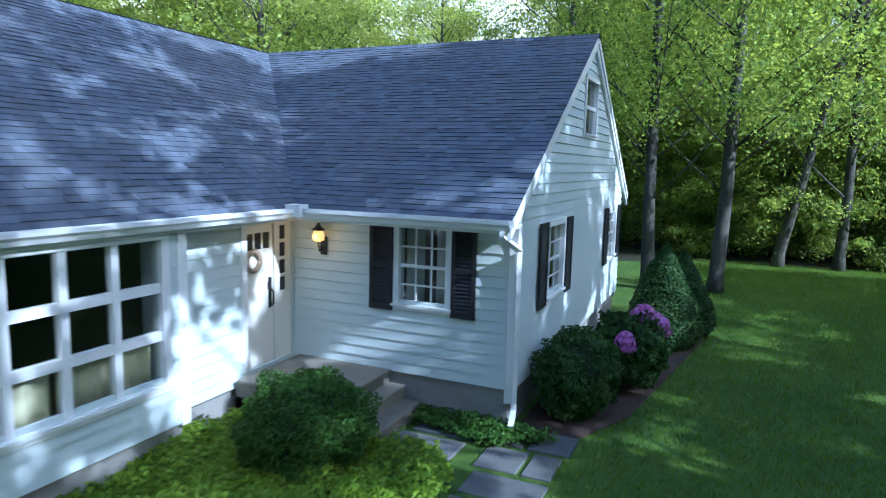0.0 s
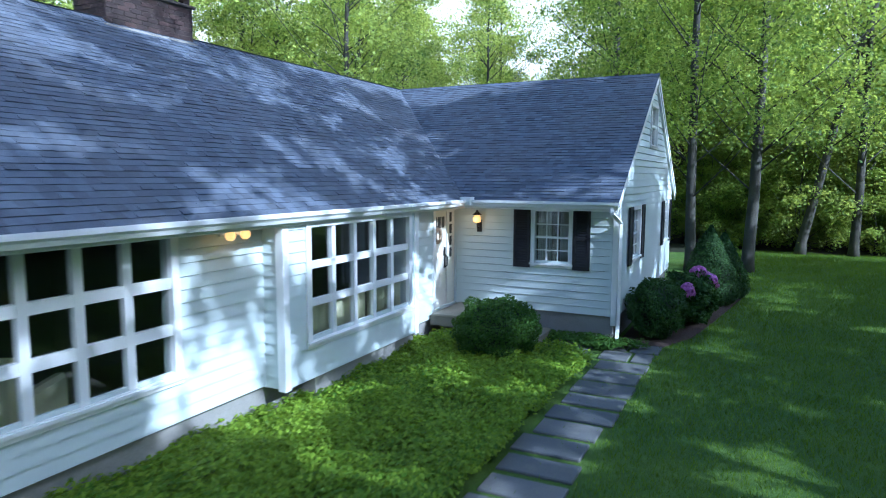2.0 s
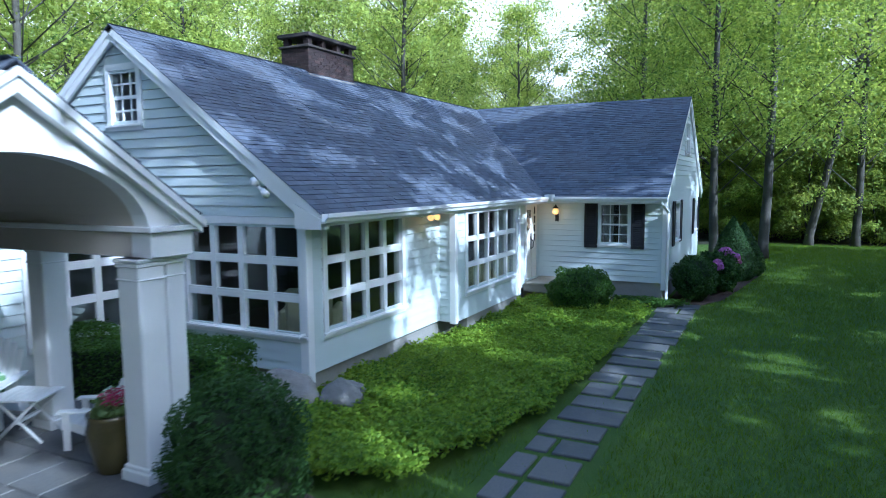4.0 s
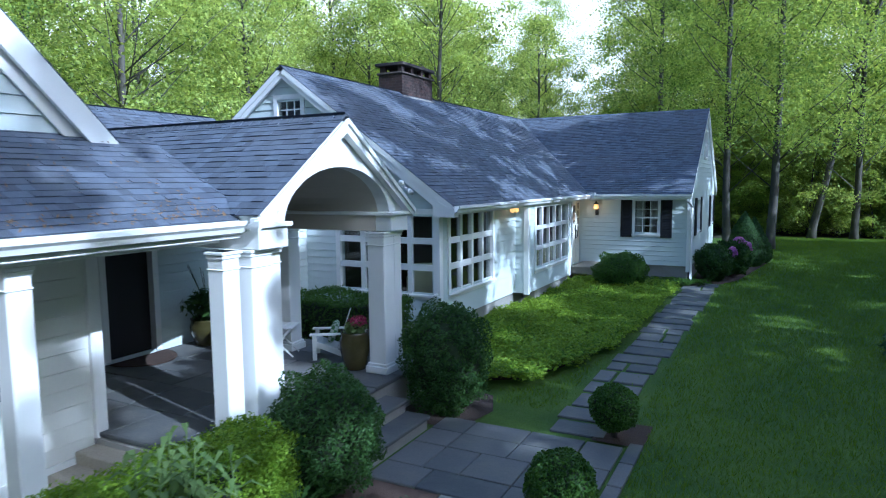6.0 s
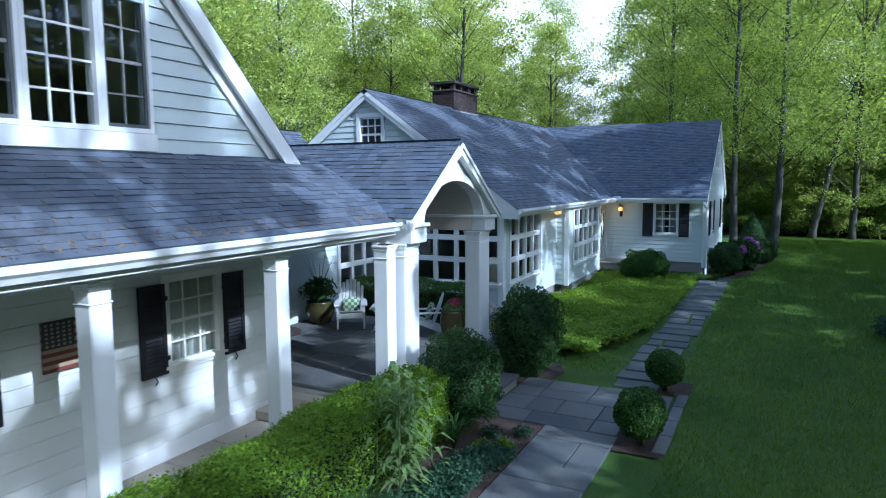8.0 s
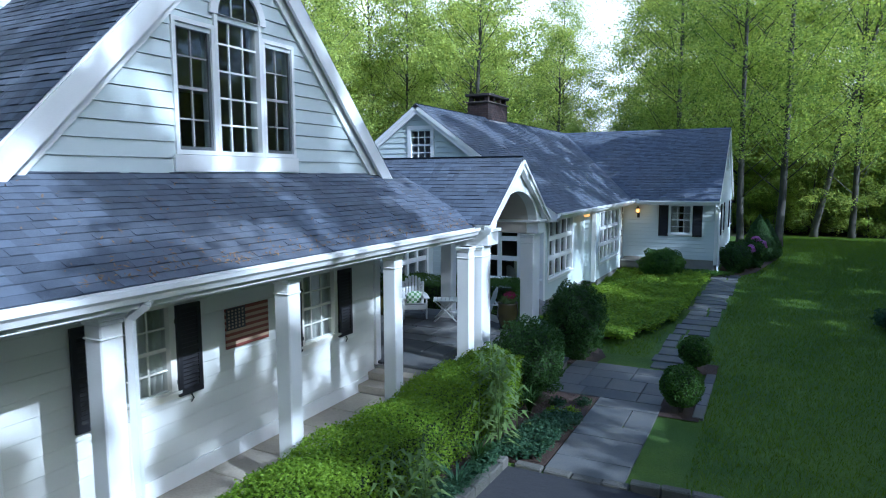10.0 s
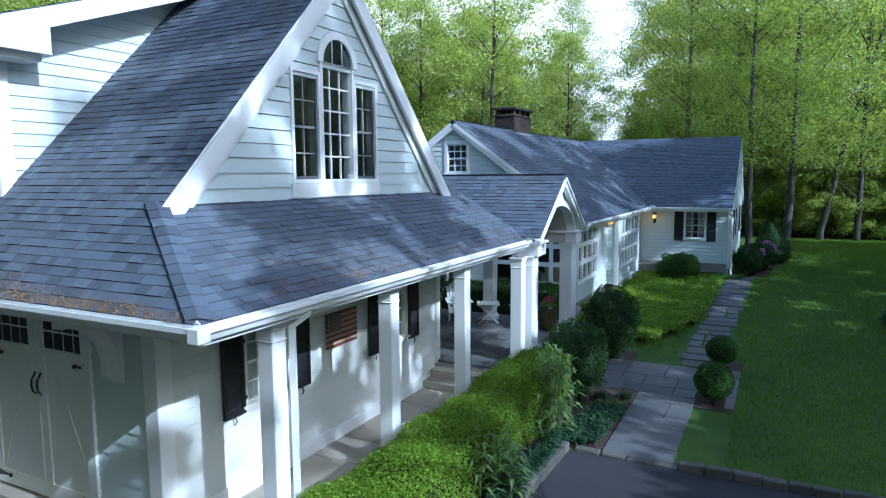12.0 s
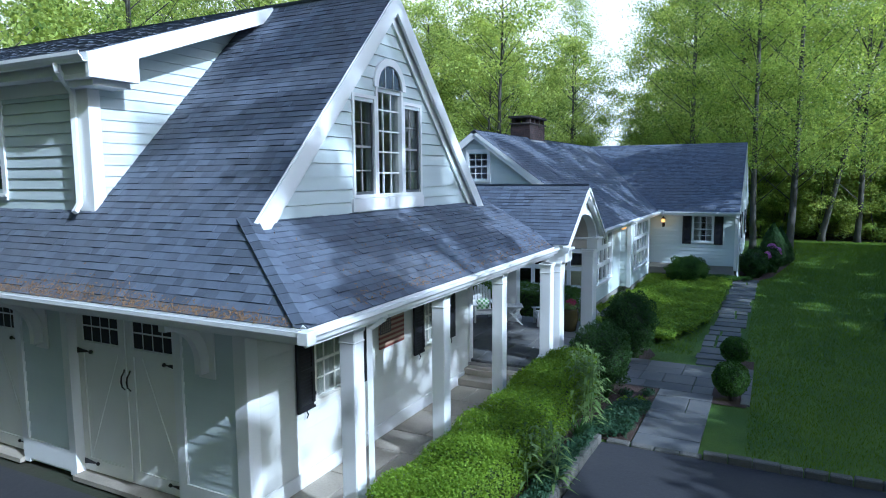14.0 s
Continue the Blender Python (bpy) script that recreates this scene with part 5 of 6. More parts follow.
def build_shrub(name, x, y, rx, ry, h, material, leaves, leaf, label, seed, category="shrub", z0=0.0, boxy=False, heart=0.80, stem=False):
    rng = np.random.default_rng(seed)
    sh = thing(name, label, category, at=pose(x, y, z0))
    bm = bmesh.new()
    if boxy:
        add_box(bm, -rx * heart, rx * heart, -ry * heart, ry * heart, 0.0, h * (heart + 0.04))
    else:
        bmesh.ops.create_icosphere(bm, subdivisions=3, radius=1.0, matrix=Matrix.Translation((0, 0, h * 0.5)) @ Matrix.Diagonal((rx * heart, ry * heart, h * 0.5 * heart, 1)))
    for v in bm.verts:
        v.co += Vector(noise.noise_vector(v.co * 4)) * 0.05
    # solid dark body stands for the shaded inside of the shrub
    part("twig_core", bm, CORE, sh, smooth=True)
    if stem:
        tube("stem", [(0, 0, -z0 - 0.04), (0.01, 0, 0.12)], (0.035, 0.05), BARK, sh)
    if boxy:
        p = rng.uniform(-1, 1, (leaves, 3))
        face = rng.choice([0, 1, 2], leaves, p=[0.3, 0.3, 0.4])
        idx = np.arange(leaves)
        sign = np.where(rng.random(leaves) < 0.5, -1.0, 1.0)
        sign = np.where(face == 2, 1.0, sign)
        p[idx, face] = sign * (1 - 0.12 * rng.random(leaves))
        nrm = np.zeros((leaves, 3))
        nrm[idx, face] = sign
        nrm[:, 2] += 0.3
        wob = 0.035 * np.sin(p[:, 0] * 5 * rx + 1) + 0.04 * np.sin(p[:, 1] * 2.6 * ry + p[:, 0] * 3) + 0.03 * np.sin(p[:, 1] * 6.1 * ry)
        p = np.stack([p[:, 0] * rx * (1 + wob * 0.4), p[:, 1] * ry, h * (0.5 + 0.5 * p[:, 2]) * (1 + wob)], 1)
        p += rng.normal(0, 0.02, p.shape)
    else:
        p, nrm = blob(rng, leaves, rx, ry, h * 0.5, 0.3, 0.35 if stem else 1.0)
        p[:, 2] += h * 0.5
        p[:, 2] = np.maximum(p[:, 2], 0.03)
    leaf_cards("leaves", p, nrm, leaf, material, sh, rng, 0.42 if material is LEAF_YEW and leaf < 0.08 else 0.6, jitter=0.85)
    return sh


build_shrub("box_bush", -4.98, 4.3, 0.72, 0.72, 1.1, LEAF_BOX, 24000, 0.046, "rounded green bush beside the entry steps", 41)
build_shrub("yew_bush", -5.0, -6.5, 0.58, 0.60, 1.55, LEAF_YEW, 19000, 0.052, "tall rounded dark yew beside the portico steps", 42)
build_shrub("yew_bush", -5.05, -9.1, 0.58, 0.55, 1.3, LEAF_YEW, 16000, 0.052, "loose dark bush beside the patio steps", 43)
build_shrub("box_ball", -2.74, -8.72, 0.32, 0.32, 0.66, LEAF_BOX, 9000, 0.034, "clipped box ball in mulch beside the flagstones", 44, z0=0.09, stem=True)
build_shrub("box_ball", -2.78, -6.38, 0.30, 0.30, 0.58, LEAF_BOX, 8000, 0.034, "clipped box ball in mulch beside the flagstones", 45, z0=0.09, stem=True)
build_shrub("hedge", -5.45, -12.75, 0.47, 3.2, 0.84, LEAF_HEDGE, 95000, 0.036, "clipped bright yellow-green hedge along the porch", 46, "hedge", boxy=True)
build_shrub("hedge", -8.4, -4.85, 1.72, 0.42, 1.12, LEAF_BOX, 30000, 0.042, "clipped dark green hedge before the glazed room", 47, "hedge", boxy=True)
build_shrub("rhododendron", -2.80, 7.35, 0.56, 0.75, 1.16, LEAF_YEW, 9000, 0.075, "dark green broad-leaved bush at the house corner", 48)
rho = build_shrub("rhododendron", -2.36, 8.95, 0.58, 0.8, 1.14, LEAF_YEW, 7000, 0.10, "rhododendron with purple flower heads", 49)
rng = np.random.default_rng(50)
pc, pn = [], []
for k in range(11):
    a, e = rng.uniform(-1.6, 1.2), rng.uniform(0.25, 1.3)
    q = np.array([0.6 * math.cos(a) * math.cos(e), 0.78 * math.sin(a) * math.cos(e), 0.56 + 0.6 * math.sin(e)])
    d = rng.normal(0, 1, (60, 3))
    d /= np.linalg.norm(d, axis=1, keepdims=True)
    pc.append(q + d * 0.12)
    pn.append(d)
leaf_cards("blossom", np.concatenate(pc), np.concatenate(pn), 0.085, PURPLE, rho, rng, 0.8, jitter=0.3, label="purple rhododendron flower heads")
for k, (x, y, r, h) in enumerate(((-2.12, 11.5, 0.68, 1.95), (-1.85, 12.6, 0.62, 1.7))):
    rng = np.random.default_rng(60 + k)
    con = thing("conifer", "clipped dark cone-shaped evergreen by the gable wall", "conifer", at=pose(x, y, 0))
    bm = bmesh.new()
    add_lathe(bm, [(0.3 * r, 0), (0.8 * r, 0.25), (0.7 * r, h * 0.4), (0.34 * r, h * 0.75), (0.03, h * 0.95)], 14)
    # solid dark cone stands for the shade behind the leaves
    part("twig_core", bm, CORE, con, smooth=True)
    zz = rng.random(13000) ** 1.3 * h
    rr = r * np.interp(zz / h, [0, 0.12, 0.4, 0.75, 1], [0.75, 1, 0.86, 0.45, 0.03]) * rng.uniform(0.86, 1.05, 13000)
    aa = rng.uniform(0, math.tau, 13000)
    rr *= 1 + 0.08 * np.sin(aa * 3 + zz * 3)
    leaf_cards("leaves", np.stack([rr * np.cos(aa), rr * np.sin(aa), zz], 1), np.stack([np.cos(aa), np.sin(aa), 0.5 + 0 * aa], 1), 0.065, LEAF_YEW, con, rng, 0.5)


def inside_poly(px, py, poly):
    ok = np.zeros(len(px), bool)
    for (x0, y0), (x1, y1) in zip(poly, poly[1:] + poly[:1]):
        cross = ((y0 > py) != (y1 > py)) & (px < (x1 - x0) * (py - y0) / (y1 - y0 + 1e-12) + x0)
        ok ^= cross
    return ok


def ground_cover(name, poly, n, leaf, h, material, label, seed, tufts=5):
    """Low rosettes of leaves over a bed."""
    rng = np.random.default_rng(seed)
    xs, ys_ = [q[0] for q in poly], [q[1] for q in poly]
    px, py = rng.uniform(min(xs), max(xs), n * 2), rng.uniform(min(ys_), max(ys_), n * 2)
    k = inside_poly(px, py, poly)
    px, py = px[k][:n], py[k][:n]
    top = h * (0.75 + 0.25 * np.sin(px * 3.1 + py * 1.7) * np.cos(py * 2.3)) + rng.normal(0, h * 0.13, len(px))
    a = rng.uniform(0, math.tau, (tufts, len(px))) * 0.25 + np.arange(tufts)[:, None] * math.tau / tufts
    r = leaf * 0.55
    cx, cy = px + np.cos(a) * r, py + np.sin(a) * r
    cz = np.tile(top, (tufts, 1)) - rng.random((tufts, len(px))) * h * 0.25
    c_ = np.stack([cx.ravel(), cy.ravel(), cz.ravel()], 1)
    nrm = np.stack([np.cos(a).ravel() * 0.55, np.sin(a).ravel() * 0.55, np.ones(a.size)], 1)
    return tagged(leaf_cards(name, c_, nrm, leaf, material, None, rng, 0.6, jitter=0.28), label, "ground cover", kind="stuff")


BED = [(-9.0, -4.35), (-7.2, -4.9), (-5.5, -5.4), (-4.85, -5.35), (-4.3, -4.95), (-3.95, -3.8), (-3.66, -2.6), (-3.56, -1.2), (-3.5, 0.4), (-3.56, 2.0), (-3.55, 3.6), (-3.45, 4.6), (-3.8, 5.1), (-4.7, 5.0), (-6.4, 5.05), (-6.7, 4.0), (-6.5, 0.5), (-6.75, 0.5), (-6.75, -3.4), (-9.0, -3.5)]
sheet("bed_soil", [(x - 0.28 if x > -5.2 else x, y + 0.3 if y < -4 else y) for x, y in BED], 0.012, MULCH, "dark soil under the ground cover", "soil")
ground_cover("ground_cover", BED, 30000, 0.066, 0.30, LEAF_COVER, "glossy green ground cover filling the bed before the house", 71)
P2 = [(-4.55, 5.95), (-3.4, 5.75), (-2.75, 6.2), (-3.2, 6.34), (-4.6, 6.3)]
ground_cover("ground_cover", P2, 900, 0.06, 0.2, LEAF_BOX, "green ground cover at the wing's foot", 72)
P3 = [(-4.9, -15.6), (-4.6, -15.6), (-4.5, -11.6), (-4.04, -11.36), (-3.98, -9.8), (-4.35, -9.7), (-4.6, -10.5), (-4.75, -11.5), (-4.85, -13.0)]
ground_cover("ground_cover", P3, 4200, 0.045, 0.24, LEAF_BLUE, "blue-green vinca spilling over the kerb", 73)

# grass blades on the nearer lawn
rng = np.random.default_rng(80)
n = 230000
gx, gy = rng.uniform(-5.2, 6.0, n), rng.uniform(-11.5, 25, n)
keep = ~inside_poly(gx, gy, BED) & ~((gx > -3.72) & (gx < -2.62) & (gy > -6.6) & (gy < 6.5) & (rng.random(n) < 0.96)) & ~((gx < -3.0) & (gy < -6.5)) & ~((gx < -2.4) & (gy < -5.8)) & ~((gx < -3.7) & (gy > 4.9)) & ~inside_poly(gx, gy, MULCH_BED) & ~((gx < -3.1) & (gy > 6.4)) & ~((gx < -4.6) & (gy < -5.3))
gx, gy = gx[keep], gy[keep]
n = len(gx)
a = rng.uniform(0, math.tau, n)
hh = rng.uniform(0.03, 0.065, n)
lean = rng.normal(0, 0.03, (n, 2))
w = 0.006
v = np.stack([np.stack([gx - np.cos(a) * w, gy - np.sin(a) * w, np.full(n, -0.012)], 1), np.stack([gx + np.cos(a) * w, gy + np.sin(a) * w, np.full(n, -0.012)], 1), np.stack([gx + lean[:, 0], gy + lean[:, 1], hh], 1)], 1).reshape(-1, 3)
tagged(from_arrays("grass", v, np.arange(3 * n).reshape(n, 3), GRASS), "short green lawn grass blades", "grass", kind="stuff")

# ---- stones and kerbs ----
walkway = thing("flagstone_walk", "bluestone paved walk from drive to portico", "walkway", kind="structure")
flags(walkway, -4.0, -3.02, -11.5, -8.62, 0.02, 21, row=0.62)
flags(walkway, -4.93, -3.05, -8.60, -6.66, 0.02, 22, row=0.6)
for y in (-8.9, -8.3, -7.7, -7.1):
    box("edge_stone", -2.56, -2.40, y, y + 0.58, -0.03, 0.025, BLUESTONE, walkway, 0.01)
flags(walkway, -3.04, -2.60, -7.95, -6.66, 0.018, 23, row=0.6)
path = thing("stepping_path", "bluestone stepping stones set in the grass", "path", kind="structure")
rs = random.Random(31)
y = -6.5
while y < 6.4:
    h = rs.choice((0.42, 0.48, 0.55))
    split = rs.random() < 0.45
    x0, x1 = -3.58 + 0.012 * (y + 6) + rs.uniform(-0.05, 0.05), -2.82 + 0.021 * (y + 6) + rs.uniform(-0.06, 0.05)
    cut = x0 + (x1 - x0) * rs.choice((0.38, 0.6))
    for p, q in (((x0, cut - 0.03), (cut + 0.03, x1)) if split else ((x0, x1),)):
        box("stepping_stone", p, q, y, y + h, -0.05, 0.018 + rs.uniform(-0.004, 0.004), BLUESTONE, path, 0.012)
    y += h + rs.uniform(0.09, 0.14)
for x0, x1, y0, y1 in ((-4.6, -3.75, 5.25, 5.75), (-4.5, -3.7, 5.85, 6.3)):
    box("stepping_stone", x0, x1, y0, y1, -0.05, 0.02, BLUESTONE, path, 0.012)
kerb = thing("kerb", "rough granite block kerb along the drive", "kerb", kind="structure")
rk = random.Random(33)


def kerb_run(x0, y0, x1, y1, h):
    d = Vector((x1 - x0, y1 - y0, 0))
    ln, d = d.length, d.normalized()
    nrm = Vector((-d.y, d.x, 0))
    u = 0.0
    while u < ln - 0.05:
        b = min(u + rk.uniform(0.26, 0.4), ln)
        bm = bmesh.new()
        hh = h + rk.uniform(-0.015, 0.015)
        o = Vector((x0, y0, 0))
        pts = [o + d * (u + 0.008), o + d * (b - 0.008), o + d * (b - 0.008) + nrm * 0.13, o + d * (u + 0.008) + nrm * 0.13]
        add_prism(bm, [(q.x + rk.uniform(-0.008, 0.008), q.y + rk.uniform(-0.008, 0.008), -0.06) for q in pts], (0, 0, hh + 0.06))
        bmesh.ops.bevel(bm, geom=list(bm.edges), offset=0.015, segments=1, affect='EDGES')
        part("granite_block", bm, GRANITE, kerb)
        u = b


kerb_run(-2.95, -11.62, 12.0, -11.45, 0.10)
kerb_run(-4.36, -11.60, -2.95, -11.62, 0.025)
kerb_run(-4.6, -16.2, -4.42, -11.6, 0.12)


def build_boulder(x, y, sx, sy, sz, seed, label):
    bm = bmesh.new()
    bmesh.ops.create_icosphere(bm, subdivisions=4, radius=1.0)
    off = Vector((seed * 3.1, seed * 1.7, seed))
    for v in bm.verts:
        q = v.co.copy()
        v.co = q * (1 + 0.22 * noise.noise(q * 1.3 + off) + 0.09 * noise.noise(q * 3.5 + off) + 0.04 * noise.noise(q * 9 + off))
        v.co = Vector((v.co.x * sx, v.co.y * sy, max(v.co.z, -0.5) * sz))
    ob = part("boulder", bm, BOULDER, None, smooth=True)
    ob.matrix_basis = pose(x, y, sz * 0.42, 0, 0, seed * 40)
    return tagged(ob, label, "boulder")


build_boulder(-6.74, -3.95, 0.46, 0.38, 0.46, 1, "large grey rounded boulder at the house corner")
build_boulder(-6.12, -3.45, 0.36, 0.28, 0.32, 2, "smaller grey boulder beside the large one")

# ---- things on the patio and walls ----
def build_chair():
    """A slatted garden chair with broad arms, facing +x, its feet at z 0."""
    ch = thing("garden_chair", "white painted slatted garden chair with broad arms on the patio", "chair", "chairs on the patio")
    for s in (-1, 1):
        y = s * 0.30
        prism("front_leg", [(0.30, y - 0.02, 0), (0.39, y - 0.02, 0), (0.39, y - 0.02, 0.54), (0.30, y - 0.02, 0.54)], (0, 0.04, 0), WHITE, ch)
        prism("side_rail", [(0.36, y * 0.9 - 0.015, 0.30), (0.36, y * 0.9 - 0.015, 0.40), (-0.42, y * 0.9 - 0.015, 0.10), (-0.48, y * 0.9 - 0.015, 0.0), (-0.36, y * 0.9 - 0.015, 0.0)], (0, 0.03, 0), WHITE, ch)
        prism("arm", [(0.44, y - 0.07, 0.54), (0.44, y + 0.07, 0.54), (-0.1, y + 0.065, 0.54), (-0.38, y + 0.03, 0.54), (-0.38, y - 0.03, 0.54), (-0.1, y - 0.065, 0.54)], (0, 0, 0.028), WHITE, ch)
    for k in range(6):
        x = 0.36 - k * 0.085
        zz = 0.40 - k * 0.032
        prism("seat_slat", [(x, -0.29, zz), (x - 0.075, -0.29, zz - 0.028), (x - 0.075, 0.29, zz - 0.028), (x, 0.29, zz)], (0.006, 0, 0.02), WHITE, ch)
    for k in range(7):
        y = (k - 3) * 0.078
        top = 1.02 - 0.018 * (k - 3) ** 2
        run = (top - 0.2) * 0.36
        b = bmesh.new()
        add_prism(b, [(-0.10, y - 0.033, 0.18), (-0.10, y + 0.033, 0.18), (-0.10 - run, y * 1.12 + 0.036, top), (-0.10 - run, y * 1.12, top + 0.02), (-0.10 - run, y * 1.12 - 0.036, top)], (-0.02, 0, 0.006))
        part("back_slat", b, WHITE, ch)
    box("back_brace", -0.40, -0.36, -0.3, 0.3, 0.50, 0.56, WHITE, ch)
    box("front_apron", 0.34, 0.37, -0.28, 0.28, 0.24, 0.36, WHITE, ch)
    return ch


def leaf_checks():
    m, t, b = nodes_of("checked_cushion")
    tc = t.nodes.new("ShaderNodeTexCoord")
    ck = node(t, "ShaderNodeTexChecker", Scale=14.0)
    ck.inputs[1].default_value, ck.inputs[2].default_value = (0.12, 0.24, 0.09, 1), (0.55, 0.6, 0.5, 1)
    t.links.new(tc.outputs["Object"], ck.inputs[0])
    t.links.new(ck.outputs[0], b.inputs["Base Color"])
    b.inputs["Roughness"].default_value = 0.9
    return m


CUSHION = leaf_checks()


def build_cushion(m, material, label):
    bm = bmesh.new()
    bmesh.ops.create_icosphere(bm, subdivisions=3, radius=1.0)
    for v in bm.verts:
        x, y, z = v.co
        f = lambda q: math.copysign(abs(q) ** 0.5, q)
        v.co = Vector((x * 0.07, f(y) * 0.2, f(z) * 0.2))
    ob = part("cushion", bm, material, None, smooth=True)
    ob.matrix_basis = m
    return tagged(ob, label, "cushion")


chair = build_chair()
small = Matrix.Diagonal((0.84, 0.84, 0.84, 1))
places = [pose(-8.66, -6.5, 0.5, 0, 0, -56) @ small, pose(-7.05, -6.3, 0.5, 0, 0, 212) @ small]
chair.matrix_basis = places[0]
copy_thing(chair, places[1])
build_cushion(places[0] @ pose(-0.03, 0, 0.46, 0, -20, 0), CUSHION, "green and white checked cushion on a garden chair")
build_cushion(places[1] @ pose(-0.03, 0, 0.46, 0, -20, 0), CUSHION, "green and white checked cushion on a garden chair")

tb = thing("side_table", "small white folding garden table between the chairs", "table", at=pose(-7.85, -6.55, 0.5, 0, 0, 25))
for k in range(6):
    box("top_slat", -0.26 + k * 0.088, -0.26 + k * 0.088 + 0.078, -0.24, 0.24, 0.44, 0.46, WHITE, tb, 0.003)
for y in (-0.2, 0.2):
    tube("leg", [(-0.24, y, 0), (0.22, y, 0.44)], (0.018, 0.018), WHITE, tb, sides=4)
    tube("leg", [(0.24, y * 0.86, 0), (-0.22, y * 0.86, 0.44)], (0.018, 0.018), WHITE, tb, sides=4)
box("stretcher", -0.02, 0.02, -0.2, 0.2, 0.2, 0.23, WHITE, tb, 0.003)


def build_pot(x, y, r, h, label):
    pot = thing("planter", label, "planter", at=pose(x, y, 0.5))
    bm = bmesh.new()
    add_lathe(bm, [(r * 0.62, 0), (r * 0.72, 0.02), (r * 0.98, h * 0.5), (r, h * 0.72), (r * 0.9, h * 0.92), (r * 0.97, h), (r * 0.86, h), (r * 0.8, h * 0.9)], 28)
    part("pot", bm, GLAZE, pot, smooth=True)
    bm = bmesh.new()
    add_lathe(bm, [(r * 0.78, h * 0.86), (r * 0.4, h * 0.9)], 16)
    part("soil", bm, MULCH, pot)
    return pot


rng = np.random.default_rng(90)
pot = build_pot(-6.36, -6.68, 0.22, 0.54, "olive glazed planter with magenta flowers by the column")
p, nn = blob(rng, 200, 0.17, 0.17, 0.1)
leaf_cards("leaves", p + np.array([0, 0, 0.57]), nn, 0.07, LEAF_LILY, pot, rng)
p, nn = blob(rng, 220, 0.13, 0.14, 0.08)
leaf_cards("blossom", p + np.array([0.03, 0.04, 0.68]), nn, 0.04, MAGENTA, pot, rng, label="magenta flowers")
pot = build_pot(-9.38, -6.55, 0.29, 0.44, "brown glazed planter with dark broad leaves by the wall")
p, nn = blob(rng, 420, 0.38, 0.38, 0.28, 0.7)
leaf_cards("leaves", p + np.array([0, 0, 0.66]), nn, 0.14, LEAF_YEW, pot, rng, 0.4)
for k in range(7):
    a = k * 0.9
    tube("stalk", [(0, 0, 0.5), (0.12 * math.cos(a), 0.12 * math.sin(a), 0.9), (0.3 * math.cos(a), 0.3 * math.sin(a), 1.25 + 0.05 * (k % 3))], (0.008, 0.006, 0.003), LEAF_YEW, pot, sides=4)

bm = bmesh.new()
half = [(-9.68 + 0.6 * math.sin(math.pi * k / 16), -7.65 + 0.5 * math.cos(math.pi * k / 16), 0.506) for k in range(17)]
add_prism(bm, half, (0, 0, 0.016))
tagged(part("doormat", bm, MULCH), "dark half-round coir doormat at the storm door", "doormat")

# wooden flag on the garage wall
flag = thing("wooden_flag", "weathered wooden flag plaque with stripes and stars", "wall plaque")
RED = paint("faded_red", (0.17, 0.045, 0.032), (0.11, 0.04, 0.03), 0.6)
TAN = paint("worn_tan", (0.36, 0.27, 0.18), (0.26, 0.19, 0.13), 0.6)
NAVY = paint("faded_navy", (0.03, 0.035, 0.05), (0.05, 0.05, 0.055), 0.6)
fu0, fu1, fz0, fz1 = -13.20 + 16, -12.46 + 16, 1.50, 2.00
hh = (fz1 - fz0) / 13
for k in range(13):
    we2.piece("stripe", fu0, fu1, fz0 + k * hh + 0.001, fz0 + (k + 1) * hh - 0.001, 0.03, 0.052, RED if k % 2 == 0 else TAN, flag)
canton = we2.piece("canton", fu0 + 0.002, fu0 + 0.32, fz0 + 6 * hh, fz1 - 0.002, 0.052, 0.058, NAVY, flag)
for r in range(6):
    for q in range(5):
        we2.piece("star", fu0 + 0.03 + q * 0.058, fu0 + 0.055 + q * 0.058, fz0 + 6 * hh + 0.02 + r * 0.041, fz0 + 6 * hh + 0.043 + r * 0.041, 0.058, 0.061, TAN, canton)

# lamps
lamp = thing("wall_lantern", "lit brass wall lantern beside the front door", "wall lamp")
lx, ly, lz = -6.17, 6.37, 2.22
box("back_plate", lx - 0.05, lx + 0.05, ly - 0.045, ly - 0.02, lz - 0.2, lz + 0.05, IRON, lamp)
tube("arm", [(lx, ly - 0.04, lz - 0.1), (lx, ly - 0.13, lz - 0.14), (lx, ly - 0.16, lz - 0.03)], (0.012,) * 3, IRON, lamp)
bm = bmesh.new()
add_lathe(bm, [(0.03, 0), (0.075, 0.02), (0.085, 0.09), (0.05, 0.16)], 12, (lx, ly - 0.16, lz - 0.01))
part("globe", bm, LAMP_GLOW, lamp, "glowing amber globe", smooth=True)
bm = bmesh.new()
add_lathe(bm, [(0.10, 0), (0.03, 0.06), (0.015, 0.10)], 12, (lx, ly - 0.16, lz + 0.15))
part("cap", bm, IRON, lamp, smooth=True)
bulb = new("entry_light", bpy.data.lights.new("entry_light", 'POINT'))
bulb.data.energy, bulb.data.color, bulb.data.shadow_soft_size = 1.0, (1.0, 0.6, 0.25), 0.06
bulb.location = (lx, ly - 0.30, lz + 0.05)
fl = thing("floodlight", "twin lit floodlight bulbs under the eave", "outdoor lamp")
box("base_plate", -6.67, -6.64, -0.24, -0.06, 2.44, 2.54, WHITE, fl)
